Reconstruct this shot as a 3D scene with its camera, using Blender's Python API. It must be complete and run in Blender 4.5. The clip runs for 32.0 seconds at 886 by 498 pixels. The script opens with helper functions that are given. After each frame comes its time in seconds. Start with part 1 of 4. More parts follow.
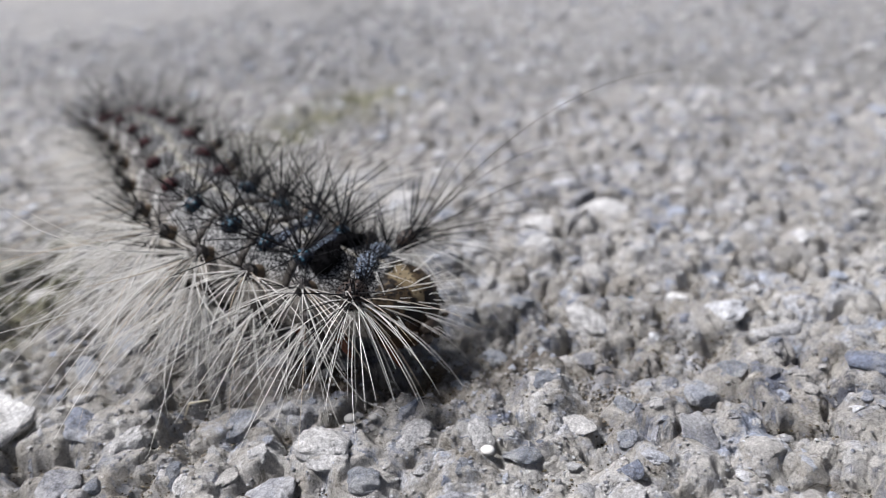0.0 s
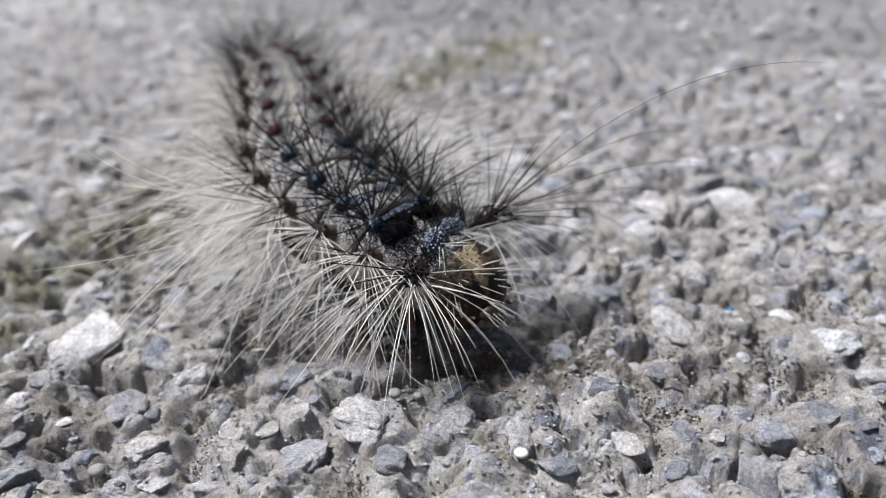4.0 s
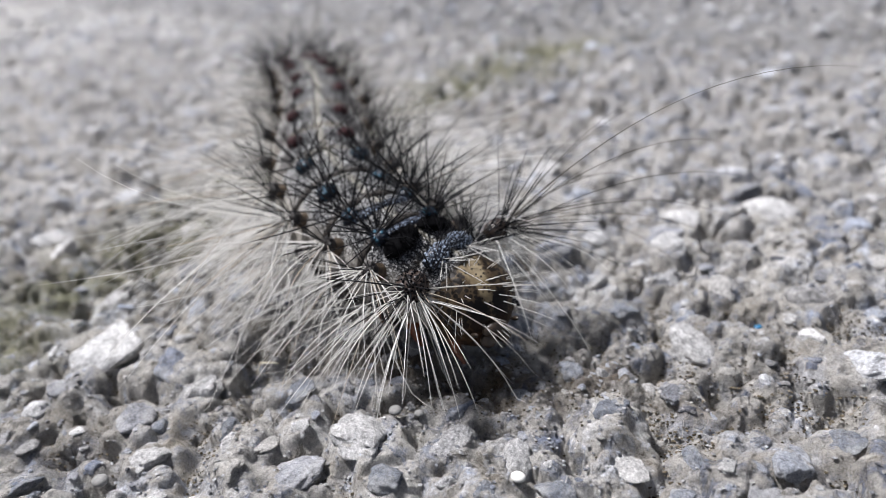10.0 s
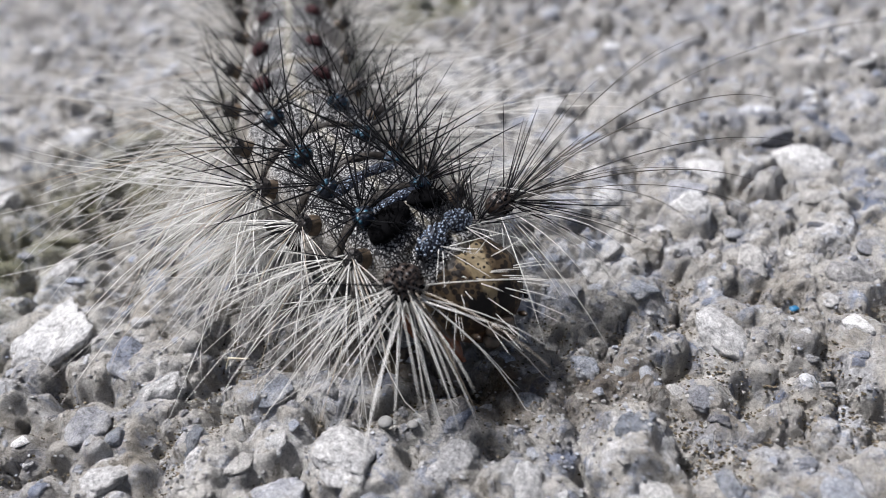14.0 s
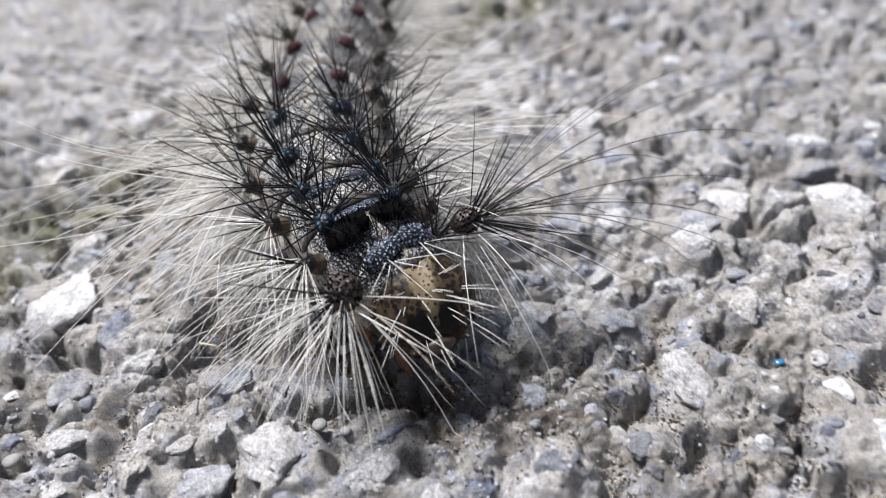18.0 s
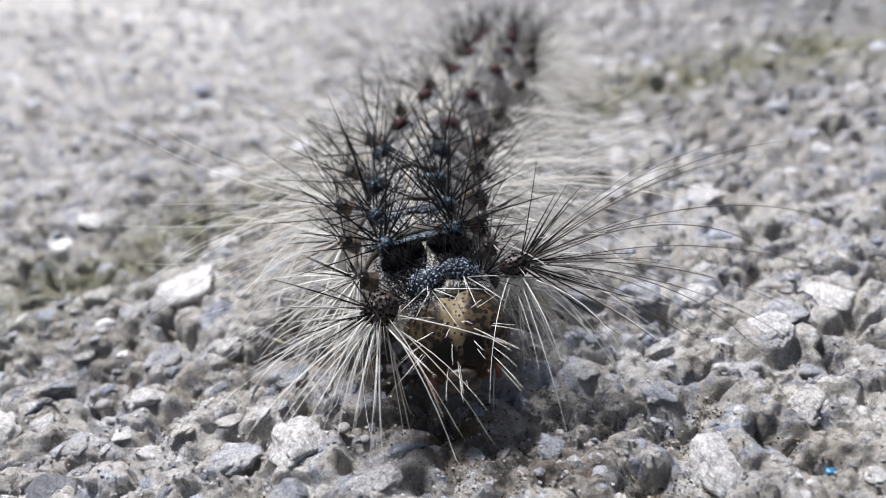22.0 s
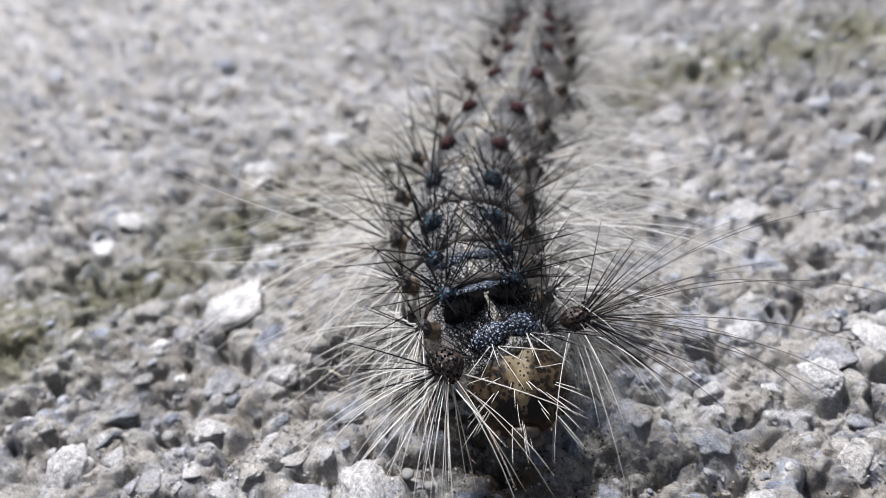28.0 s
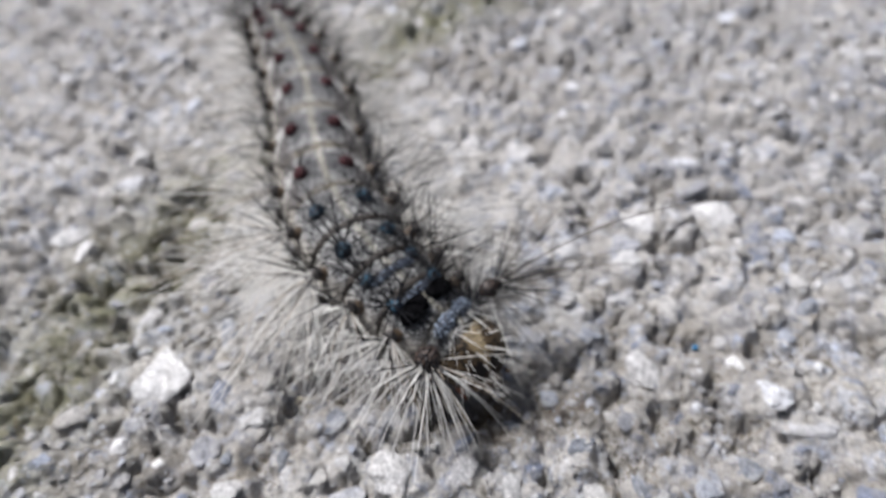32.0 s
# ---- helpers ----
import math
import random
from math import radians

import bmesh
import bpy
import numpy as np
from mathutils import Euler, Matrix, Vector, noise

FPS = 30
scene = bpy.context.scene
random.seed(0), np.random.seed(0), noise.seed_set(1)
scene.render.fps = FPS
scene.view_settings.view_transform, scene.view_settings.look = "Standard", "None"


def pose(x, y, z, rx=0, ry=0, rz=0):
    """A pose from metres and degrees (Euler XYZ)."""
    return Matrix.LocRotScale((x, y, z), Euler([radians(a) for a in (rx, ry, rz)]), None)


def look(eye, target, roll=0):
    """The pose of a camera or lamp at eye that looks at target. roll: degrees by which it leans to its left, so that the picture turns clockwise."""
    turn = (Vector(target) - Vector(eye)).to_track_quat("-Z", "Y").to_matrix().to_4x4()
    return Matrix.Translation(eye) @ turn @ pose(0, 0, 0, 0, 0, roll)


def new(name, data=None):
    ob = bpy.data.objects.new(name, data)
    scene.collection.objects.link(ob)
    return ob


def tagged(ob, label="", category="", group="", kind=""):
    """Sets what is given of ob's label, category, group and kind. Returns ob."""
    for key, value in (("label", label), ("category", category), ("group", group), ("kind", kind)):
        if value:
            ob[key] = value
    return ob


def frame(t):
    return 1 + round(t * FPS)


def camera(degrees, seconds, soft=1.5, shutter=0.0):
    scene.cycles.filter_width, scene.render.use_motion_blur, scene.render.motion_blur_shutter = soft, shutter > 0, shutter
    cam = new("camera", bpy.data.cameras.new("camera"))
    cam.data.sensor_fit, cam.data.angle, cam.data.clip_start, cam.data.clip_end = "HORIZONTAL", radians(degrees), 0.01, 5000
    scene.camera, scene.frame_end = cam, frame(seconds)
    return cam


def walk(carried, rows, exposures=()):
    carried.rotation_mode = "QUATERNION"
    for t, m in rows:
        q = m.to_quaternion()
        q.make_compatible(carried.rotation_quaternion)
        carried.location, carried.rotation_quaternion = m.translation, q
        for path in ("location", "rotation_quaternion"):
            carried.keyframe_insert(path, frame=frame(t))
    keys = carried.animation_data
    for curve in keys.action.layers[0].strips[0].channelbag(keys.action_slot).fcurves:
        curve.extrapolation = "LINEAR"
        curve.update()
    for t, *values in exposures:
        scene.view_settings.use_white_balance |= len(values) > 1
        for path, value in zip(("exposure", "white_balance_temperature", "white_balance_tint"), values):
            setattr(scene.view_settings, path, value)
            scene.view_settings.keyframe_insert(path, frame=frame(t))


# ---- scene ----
cam = camera(64.4, 32.0, soft=0.6, shutter=0.5)
METRES, EYE, TILT, LEAN, TURN = 0.09, 0.02279, -25.0, 3.7, 0.0
ROWS = [
    (0.0, 0.0, 0.0, 0.0, 0.0, 0.0, -0.0),
    (0.5, 0.0089, 0.0039, 0.0078, 1.88, -2.03, -0.39),
    (1.0, 0.0231, 0.0064, 0.0142, 3.19, -3.17, -0.76),
    (1.5, 0.0256, 0.0044, 0.0129, 4.83, -2.9, -1.77),
    (2.0, 0.038, 0.013, 0.0186, 6.86, -3.22, -2.8),
    (2.5, 0.0394, 0.0179, 0.0233, 8.66, -4.1, -3.76),
    (3.0, 0.0388, 0.0192, 0.0243, 10.01, -4.77, -4.8),
    (3.5, 0.0395, 0.0195, 0.0245, 11.16, -5.11, -5.89),
    (5.5, 0.0663, 0.037, 0.0351, 16.34, -7.1, -7.97),
    (6.0, 0.067, 0.0358, 0.0343, 16.77, -6.87, -7.93),
    (6.5, 0.0693, 0.0363, 0.0334, 17.05, -6.3, -7.51),
    (7.0, 0.0701, 0.034, 0.0314, 17.16, -5.7, -7.43),
    (7.5, 0.0714, 0.0332, 0.0301, 17.31, -5.1, -7.21),
    (8.0, 0.0708, 0.0344, 0.0319, 17.42, -5.18, -7.25),
    (8.5, 0.0702, 0.0356, 0.0326, 17.55, -5.25, -7.25),
    (9.0, 0.0719, 0.0351, 0.0322, 17.58, -5.22, -6.96),
    (9.5, 0.0719, 0.0356, 0.0326, 17.54, -5.41, -6.88),
    (10.0, 0.074, 0.0401, 0.0354, 17.61, -5.87, -6.42),
    (10.5, 0.0688, 0.0469, 0.0405, 17.26, -7.28, -6.36),
    (11.0, 0.0683, 0.0562, 0.047, 17.0, -9.5, -5.63),
    (11.5, 0.0647, 0.0693, 0.0547, 16.41, -10.74, -5.78),
    (12.0, 0.06, 0.0726, 0.0572, 15.84, -11.89, -6.04),
    (12.5, 0.0493, 0.0898, 0.0641, 15.52, -12.77, -6.34),
    (13.0, 0.0433, 0.1044, 0.0689, 15.85, -13.44, -6.41),
    (13.5, 0.0441, 0.1037, 0.0685, 16.11, -13.71, -6.34),
    (15.5, 0.0431, 0.1042, 0.0687, 16.66, -13.94, -6.63),
    (16.0, 0.0437, 0.1048, 0.0689, 16.58, -14.12, -6.84),
    (16.5, 0.0604, 0.11, 0.0739, 17.26, -14.63, -7.04),
    (17.0, 0.1058, 0.094, 0.0704, 19.34, -14.8, -7.72),
    (17.5, 0.1105, 0.1031, 0.0786, 22.71, -15.55, -8.76),
    (18.0, 0.1153, 0.134, 0.0909, 26.68, -15.86, -9.49),
    (18.5, 0.1185, 0.1445, 0.0927, 31.13, -14.99, -9.61),
    (19.0, 0.1114, 0.1566, 0.0935, 34.27, -13.84, -10.38),
    (19.5, 0.1155, 0.156, 0.0927, 36.93, -13.47, -11.28),
    (20.0, 0.1472, 0.1827, 0.1103, 40.97, -14.23, -11.92),
    (20.5, 0.1547, 0.1435, 0.0915, 42.07, -14.65, -12.79),
    (21.0, 0.1706, 0.1401, 0.0895, 43.12, -14.96, -13.11),
    (21.5, 0.1704, 0.1413, 0.0879, 43.46, -14.89, -13.73),
    (22.0, 0.1867, 0.1556, 0.0964, 43.68, -14.21, -14.61),
    (22.5, 0.185, 0.156, 0.0968, 43.81, -13.69, -15.48),
    (23.0, 0.1829, 0.1588, 0.0987, 43.86, -13.14, -15.7),
    (23.5, 0.1851, 0.1587, 0.0984, 43.98, -12.6, -15.59),
    (24.0, 0.1849, 0.1584, 0.0982, 43.95, -12.33, -15.69),
    (24.5, 0.1831, 0.1642, 0.1009, 44.1, -12.36, -15.87),
    (26.5, 0.1795, 0.1638, 0.0992, 44.47, -12.55, -15.69),
    (27.0, 0.1765, 0.1581, 0.0984, 44.5, -13.8, -15.84),
    (27.5, 0.1499, 0.1412, 0.1289, 43.91, -16.67, -15.48),
    (28.0, 0.1415, 0.1324, 0.1506, 44.11, -19.74, -15.15),
    (28.5, 0.1503, 0.1328, 0.1852, 43.49, -20.69, -14.78),
    (29.0, 0.1671, 0.1126, 0.2125, 39.87, -21.34, -13.96),
    (29.5, 0.1606, 0.0985, 0.2245, 37.51, -22.8, -13.52),
    (30.0, 0.1862, 0.0952, 0.2266, 34.97, -23.18, -13.21),
    (30.5, 0.1757, 0.0844, 0.181, 30.64, -22.57, -12.33),
    (31.0, 0.1336, 0.1059, 0.1961, 25.1, -23.32, -11.09),
    (31.5, 0.0599, 0.0641, 0.2114, 19.16, -22.18, -9.03),
    (32.0, 0.0299, -0.0158, 0.2149, 13.2, -20.63, -6.32),
]
EXPOSURES = [(0.0, 0.63, 6250, 13), (3.0, 0.68, 6250, 13), (6.0, 0.74, 6250, 13), (13.0, 0.76, 6250, 13), (19.0, 1.02, 6250, 13), (24.0, 0.95, 6250, 13), (28.0, 0.89, 6250, 13), (32.0, 0.72, 6250, 13)]
walk(cam, [(t, pose(0, 0, EYE, TILT, LEAN, TURN) @ pose(METRES * x, METRES * y, METRES * z, 90 + pitch, roll, yaw)) for t, x, y, z, yaw, pitch, roll in ROWS], EXPOSURES)

# ---- lens focus: a phone's close-up lens, held at one distance ----
cam.data.dof.use_dof = True
cam.data.dof.focus_distance = 0.033
cam.data.dof.aperture_fstop = 42.0

# ---- world and light: bright overcast sky, stronger from one side behind the animal ----
MM = 0.001
SUN_AZ, SUN_EL = 164.0, 61.0          # degrees: counter-clockwise from +x, above the ground
world = bpy.data.worlds.new("overcast_sky")
scene.world = world
world.use_nodes = True
wn = world.node_tree
wn.nodes.clear()
sky = wn.nodes.new("ShaderNodeTexSky")
sky.sky_type = "NISHITA"
sky.sun_disc = False
sky.sun_elevation = radians(SUN_EL)
sky.sun_rotation = radians(90 - SUN_AZ)
sky.dust_density, sky.air_density = 4.0, 1.0
soft_sky = wn.nodes.new("ShaderNodeHueSaturation")
soft_sky.inputs["Saturation"].default_value = 0.6
back = wn.nodes.new("ShaderNodeBackground")
back.inputs["Strength"].default_value = 0.05
wout = wn.nodes.new("ShaderNodeOutputWorld")
wn.links.new(sky.outputs[0], soft_sky.inputs["Color"])
wn.links.new(soft_sky.outputs[0], back.inputs[0])
wn.links.new(back.outputs[0], wout.inputs[0])
sun = new("sun", bpy.data.lights.new("sun", "SUN"))
sun.data.energy, sun.data.angle, sun.data.color = 5.0, radians(9), (1.0, 0.985, 0.96)
sun_way = Vector((math.cos(radians(SUN_AZ)) * math.cos(radians(SUN_EL)), math.sin(radians(SUN_AZ)) * math.cos(radians(SUN_EL)), math.sin(radians(SUN_EL))))
sun.matrix_world = look(sun_way * 2.0, (0, 0, 0))

# ---- materials ----


class Shader:
    """A small builder for node materials; lengths in millimetres."""

    def __init__(self, name, rough=0.7, spec=0.4, metal=0.0):
        self.mat = bpy.data.materials.new(name)
        self.mat.use_nodes = True
        self.nt = self.mat.node_tree
        self.bsdf = self.nt.nodes["Principled BSDF"]
        self.bsdf.inputs["Roughness"].default_value = rough
        self.bsdf.inputs["Specular IOR Level"].default_value = spec
        self.bsdf.inputs["Metallic"].default_value = metal
        self.coord = self.nt.nodes.new("ShaderNodeTexCoord")

    def link(self, a, b):
        self.nt.links.new(a, b)

    def noise(self, per_mm, detail=4.0, rough=0.6, space="Object", distort=0.0):
        n = self.nt.nodes.new("ShaderNodeTexNoise")
        n.inputs["Scale"].default_value = per_mm * (1000 if space == "Object" else 1)
        n.inputs["Detail"].default_value = detail
        n.inputs["Roughness"].default_value = rough
        n.inputs["Distortion"].default_value = distort
        self.link(self.coord.outputs[space], n.inputs["Vector"])
        return n.outputs["Fac"]

    def cells(self, per_mm, feature="F1", space="Object", random_=1.0):
        n = self.nt.nodes.new("ShaderNodeTexVoronoi")
        n.feature = feature
        n.inputs["Scale"].default_value = per_mm * (1000 if space == "Object" else 1)
        n.inputs["Randomness"].default_value = random_
        self.link(self.coord.outputs[space], n.inputs["Vector"])
        return n.outputs["Distance"]

    def ramp(self, fac, *stops):
        n = self.nt.nodes.new("ShaderNodeValToRGB")
        n.color_ramp.elements.remove(n.color_ramp.elements[1])
        for k, (p, c) in enumerate(stops):
            e = n.color_ramp.elements.new(p) if k else n.color_ramp.elements[0]
            e.position = p
            e.color = (*c, 1) if isinstance(c, tuple) else (c, c, c, 1)
        self.link(fac, n.inputs[0])
        return n.outputs[0]

    def mix(self, fac, a, b, mode="MIX"):
        n = self.nt.nodes.new("ShaderNodeMix")
        n.data_type, n.blend_type = "RGBA", mode
        for value, socket in ((fac, n.inputs[0]), (a, n.inputs[6]), (b, n.inputs[7])):
            if isinstance(value, bpy.types.NodeSocket):
                self.link(value, socket)
            elif isinstance(value, tuple):
                socket.default_value = (*value, 1)
            else:
                socket.default_value = value
        return n.outputs[2]

    def math(self, op, a, b=0.0, clamp=False):
        n = self.nt.nodes.new("ShaderNodeMath")
        n.operation, n.use_clamp = op, clamp
        for value, socket in ((a, n.inputs[0]), (b, n.inputs[1])):
            if isinstance(value, bpy.types.NodeSocket):
                self.link(value, socket)
            else:
                socket.default_value = value
        return n.outputs[0]

    def axis(self, space, which):
        n = self.nt.nodes.new("ShaderNodeSeparateXYZ")
        self.link(self.coord.outputs[space], n.inputs[0])
        return n.outputs[which]

    def random(self, island=False):
        if island:
            return self.nt.nodes.new("ShaderNodeNewGeometry").outputs["Random Per Island"]
        return self.nt.nodes.new("ShaderNodeObjectInfo").outputs["Random"]

    def done(self, color, *bumps):
        self.link(color, self.bsdf.inputs["Base Color"])
        last = None
        for height, mm, strength in bumps:
            n = self.nt.nodes.new("ShaderNodeBump")
            n.inputs["Distance"].default_value = mm * MM
            n.inputs["Strength"].default_value = strength
            self.link(height, n.inputs["Height"])
            if last:
                self.link(last, n.inputs["Normal"])
            last = n.outputs[0]
        if last:
            self.link(last, self.bsdf.inputs["Normal"])
        return self.mat


def plain(name, color, rough=0.6, spec=0.4, per_mm=3.0, vary=0.25, bump=0.02):
    s = Shader(name, rough, spec)
    f = s.noise(per_mm)
    lo, hi = tuple(c * (1 - vary) for c in color), tuple(min(1, c * (1 + vary)) for c in color)
    return s.done(s.ramp(f, (0.3, lo), (0.7, hi)), (s.noise(per_mm * 4), bump, 0.6))


def stone_surface(s, base, dusty=0.6, film=0.8):
    """Crystals, cement dust and dirt films over a stone's own tone."""
    grain = s.noise(1.9, 9, 0.8)
    col = s.mix(0.95, base, s.ramp(grain, (0.28, 0.22), (0.46, 1.0), (0.60, 1.4), (0.74, 1.9)), "MULTIPLY")
    dust = s.ramp(s.noise(0.6, 7, 0.75), (0.45, 0.0), (0.58, dusty))
    col = s.mix(dust, col, s.ramp(s.noise(0.33, 4), (0.35, (0.50, 0.465, 0.41)), (0.6, (0.78, 0.765, 0.735))))
    dirt = s.ramp(s.noise(0.6, 9, 0.8, distort=0.8), (0.555, 0.0), (0.63, 0.7))
    col = s.mix(dirt, col, s.ramp(s.noise(2.2), (0.35, (0.05, 0.042, 0.03)), (0.65, (0.15, 0.12, 0.085))))
    fine = s.noise(7.5, 6, 0.85)
    col = s.mix(0.75, col, s.ramp(fine, (0.34, 0.45), (0.48, 1.0), (0.62, 1.5)), "MULTIPLY")
    s.link(s.ramp(s.noise(4.0, 4), (0.4, 0.45), (0.6, 0.9)), s.bsdf.inputs["Roughness"])
    return s.mix(1.0, col, (film, film, film * 1.012), "MULTIPLY")


def stone_material(name, island, tones):
    """Crushed aggregate: each stone takes one tone."""
    s = Shader(name, 0.5, 0.28)
    col = stone_surface(s, s.ramp(s.random(island), *tones), 0.4, 0.76)
    return s.done(col, (s.noise(1.1, 8, 0.7), 0.7, 0.9), (s.noise(6, 6, 0.85), 0.14, 1.0))


STONE_TONES = ((0.0, (0.12, 0.125, 0.15)), (0.14, (0.32, 0.325, 0.35)), (0.32, (0.62, 0.615, 0.61)), (0.46, (0.44, 0.42, 0.39)),
               (0.58, (0.19, 0.22, 0.30)), (0.70, (0.58, 0.57, 0.56)), (0.84, (0.38, 0.42, 0.51)), (1.0, (0.80, 0.79, 0.78)))
MAT_STONE = stone_material("aggregate_stone", False, STONE_TONES)
MAT_GRAVEL = stone_material("aggregate_gravel", True, STONE_TONES)
MAT_WHITE = stone_material("white_quartz", False, ((0.0, (0.52, 0.515, 0.51)), (1.0, (0.66, 0.65, 0.64))))
MAT_BLUE = stone_material("blue_grey_stone", False, ((0.0, (0.18, 0.195, 0.225)), (0.5, (0.27, 0.29, 0.33)), (1.0, (0.38, 0.40, 0.445))))

# groove of the old joint where moss grows, and the slab joint far behind: broken lines in millimetres
MOSS_LINE = ((-37.5, -20.0), (-36.0, 20.0), (-35.0, 34.0), (-33.0, 50.0), (-25.5, 77.0), (-19.0, 92.0), (-12.0, 108.0))
JOINT_A, JOINT_B = (-102.0, 141.5), (53.0, 96.0)


def concrete_material():
    """Cement with stones weathered bare; each lump's tone is stored on the sheet."""
    s = Shader("weathered_concrete", 0.7, 0.08)

    def stored(name):
        a = s.nt.nodes.new("ShaderNodeAttribute")
        a.attribute_name = name
        return a.outputs["Fac"]

    f = s.noise(0.22, 6, 0.65)
    cement = s.ramp(f, (0.3, (0.26, 0.23, 0.185)), (0.5, (0.42, 0.395, 0.355)), (0.72, (0.58, 0.565, 0.54)))
    bare = s.ramp(s.noise(0.6, 6, 0.7), (0.40, 1.0), (0.56, 0.0))
    col = s.mix(bare, cement, s.ramp(stored("tone"), *STONE_TONES))
    col = stone_surface(s, col)
    # beyond the joint grey is mixed in for the shade the flatter relief lacks
    col = s.mix(stored("slab"), col, s.mix(0.5, col, (0.145, 0.145, 0.15)))
    # far ground greyed in colour to stand in for shade between its stones
    col = s.mix(s.math("MULTIPLY", stored("far_shade"), s.ramp(s.noise(0.09, 5), (0.35, 0.25), (0.6, 1.0))), col, s.mix(0.6, col, (0.14, 0.14, 0.144)))
    # brown over these beds stands in for shade under the head too
    soil_shade = s.math("MULTIPLY", stored("soil_shade"), s.ramp(s.noise(0.8, 7, 0.75), (0.3, 0.35), (0.55, 1.0)))
    col = s.mix(soil_shade, col, s.ramp(s.noise(2.4, 6, 0.8), (0.35, (0.035, 0.026, 0.018)), (0.65, (0.14, 0.105, 0.07))))
    moss = s.math("MULTIPLY", stored("moss"), s.ramp(s.noise(0.4, 7, 0.75), (0.36, 0.0), (0.54, 0.75)))
    col = s.mix(moss, col, s.ramp(s.noise(2.5, 5), (0.3, (0.095, 0.095, 0.038)), (0.7, (0.22, 0.215, 0.098))))
    return s.done(col, (s.noise(1.3, 8, 0.8), 0.6, 0.9), (s.noise(6, 6, 0.85), 0.16, 1.0))


MAT_CONCRETE = concrete_material()


def skin_material(name, dark_back, striped, sooty=0.0, crease=1.0):
    """Caterpillar skin: black with fine pale marbling; the mesh's own map gives the place on the ring."""
    s = Shader(name, 0.6, 0.14)
    u, v = s.axis("UV", 0), s.axis("UV", 1)
    side = s.math("ABSOLUTE", s.math("SUBTRACT", u, 0.5))          # 0 along the back, 0.5 under the belly
    worm = s.cells(5.5, "DISTANCE_TO_EDGE")
    fine = s.noise(5.5, 3, 0.6, distort=1.8)
    marb = s.math("ADD", s.math("MULTIPLY", worm, 0.8), s.math("SUBTRACT", fine, 0.5))
    pale = s.ramp(marb, (0.12, 0.0), (0.17, 1.0))
    col = s.mix(pale, (0.014, 0.014, 0.016), s.ramp(s.noise(1.2), (0.3, (0.28, 0.28, 0.285)), (0.7, (0.55, 0.545, 0.53))))
    # sooty belt across the back that the tubercles stand on
    mid = s.math("ABSOLUTE", s.math("SUBTRACT", v, 0.5))
    belt = s.math("MULTIPLY", s.ramp(side, (0.0, 0.75), (0.06, 1.0), (0.11, 0.9), (0.15, 0.0)), s.ramp(mid, (0.12, 1.0), (0.34, 0.25)))
    soot = s.math("MULTIPLY", belt, s.ramp(fine, (0.36, 0.15), (0.56, 1.0)))
    col = s.mix(s.math("MULTIPLY", soot, dark_back, clamp=True), col, (0.012, 0.012, 0.014))
    # narrow cream line along the back, brown folds between the rings, ochre flanks
    col = s.mix(s.math("MULTIPLY", s.ramp(side, (0.004, 0.22), (0.016, 0.0)), s.ramp(fine, (0.4, 0.2), (0.55, 1.0))), col, (0.55, 0.50, 0.36))
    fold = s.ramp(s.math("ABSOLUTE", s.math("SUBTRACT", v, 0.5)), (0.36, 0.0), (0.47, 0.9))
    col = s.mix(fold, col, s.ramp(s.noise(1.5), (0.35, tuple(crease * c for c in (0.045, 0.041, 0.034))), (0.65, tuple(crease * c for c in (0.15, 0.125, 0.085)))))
    slant = s.math("ABSOLUTE", s.math("SUBTRACT", s.math("ADD", v, s.math("MULTIPLY", s.math("SUBTRACT", side, 0.14), 3.2)), 0.5))
    zone = s.ramp(side, (0.085, 0.0), (0.11, striped), (0.19, striped), (0.21, 0.0))
    col = s.mix(s.math("MULTIPLY", zone, 0.75), col, s.ramp(s.noise(2.5, 5), (0.35, (0.025, 0.022, 0.022)), (0.65, (0.11, 0.10, 0.095))))
    col = s.mix(s.math("MULTIPLY", zone, s.ramp(slant, (0.08, 0.8), (0.17, 0.0))), col, s.ramp(fine, (0.4, (0.14, 0.135, 0.13)), (0.6, (0.42, 0.415, 0.40))))
    flank = s.ramp(side, (0.14, 0.0), (0.19, 0.65), (0.4, 0.8))
    col = s.mix(flank, col, s.ramp(s.noise(2.0, 5), (0.35, (0.12, 0.105, 0.085)), (0.62, (0.46, 0.43, 0.38))))
    col = s.mix(s.math("MULTIPLY", s.ramp(s.noise(1.4, 5), (0.3, 1.0), (0.65, 0.55)), sooty), col, (0.02, 0.018, 0.017))
    return s.done(col, (s.cells(2.6), 0.1, 0.5), (s.noise(9, 3), 0.03, 0.6))


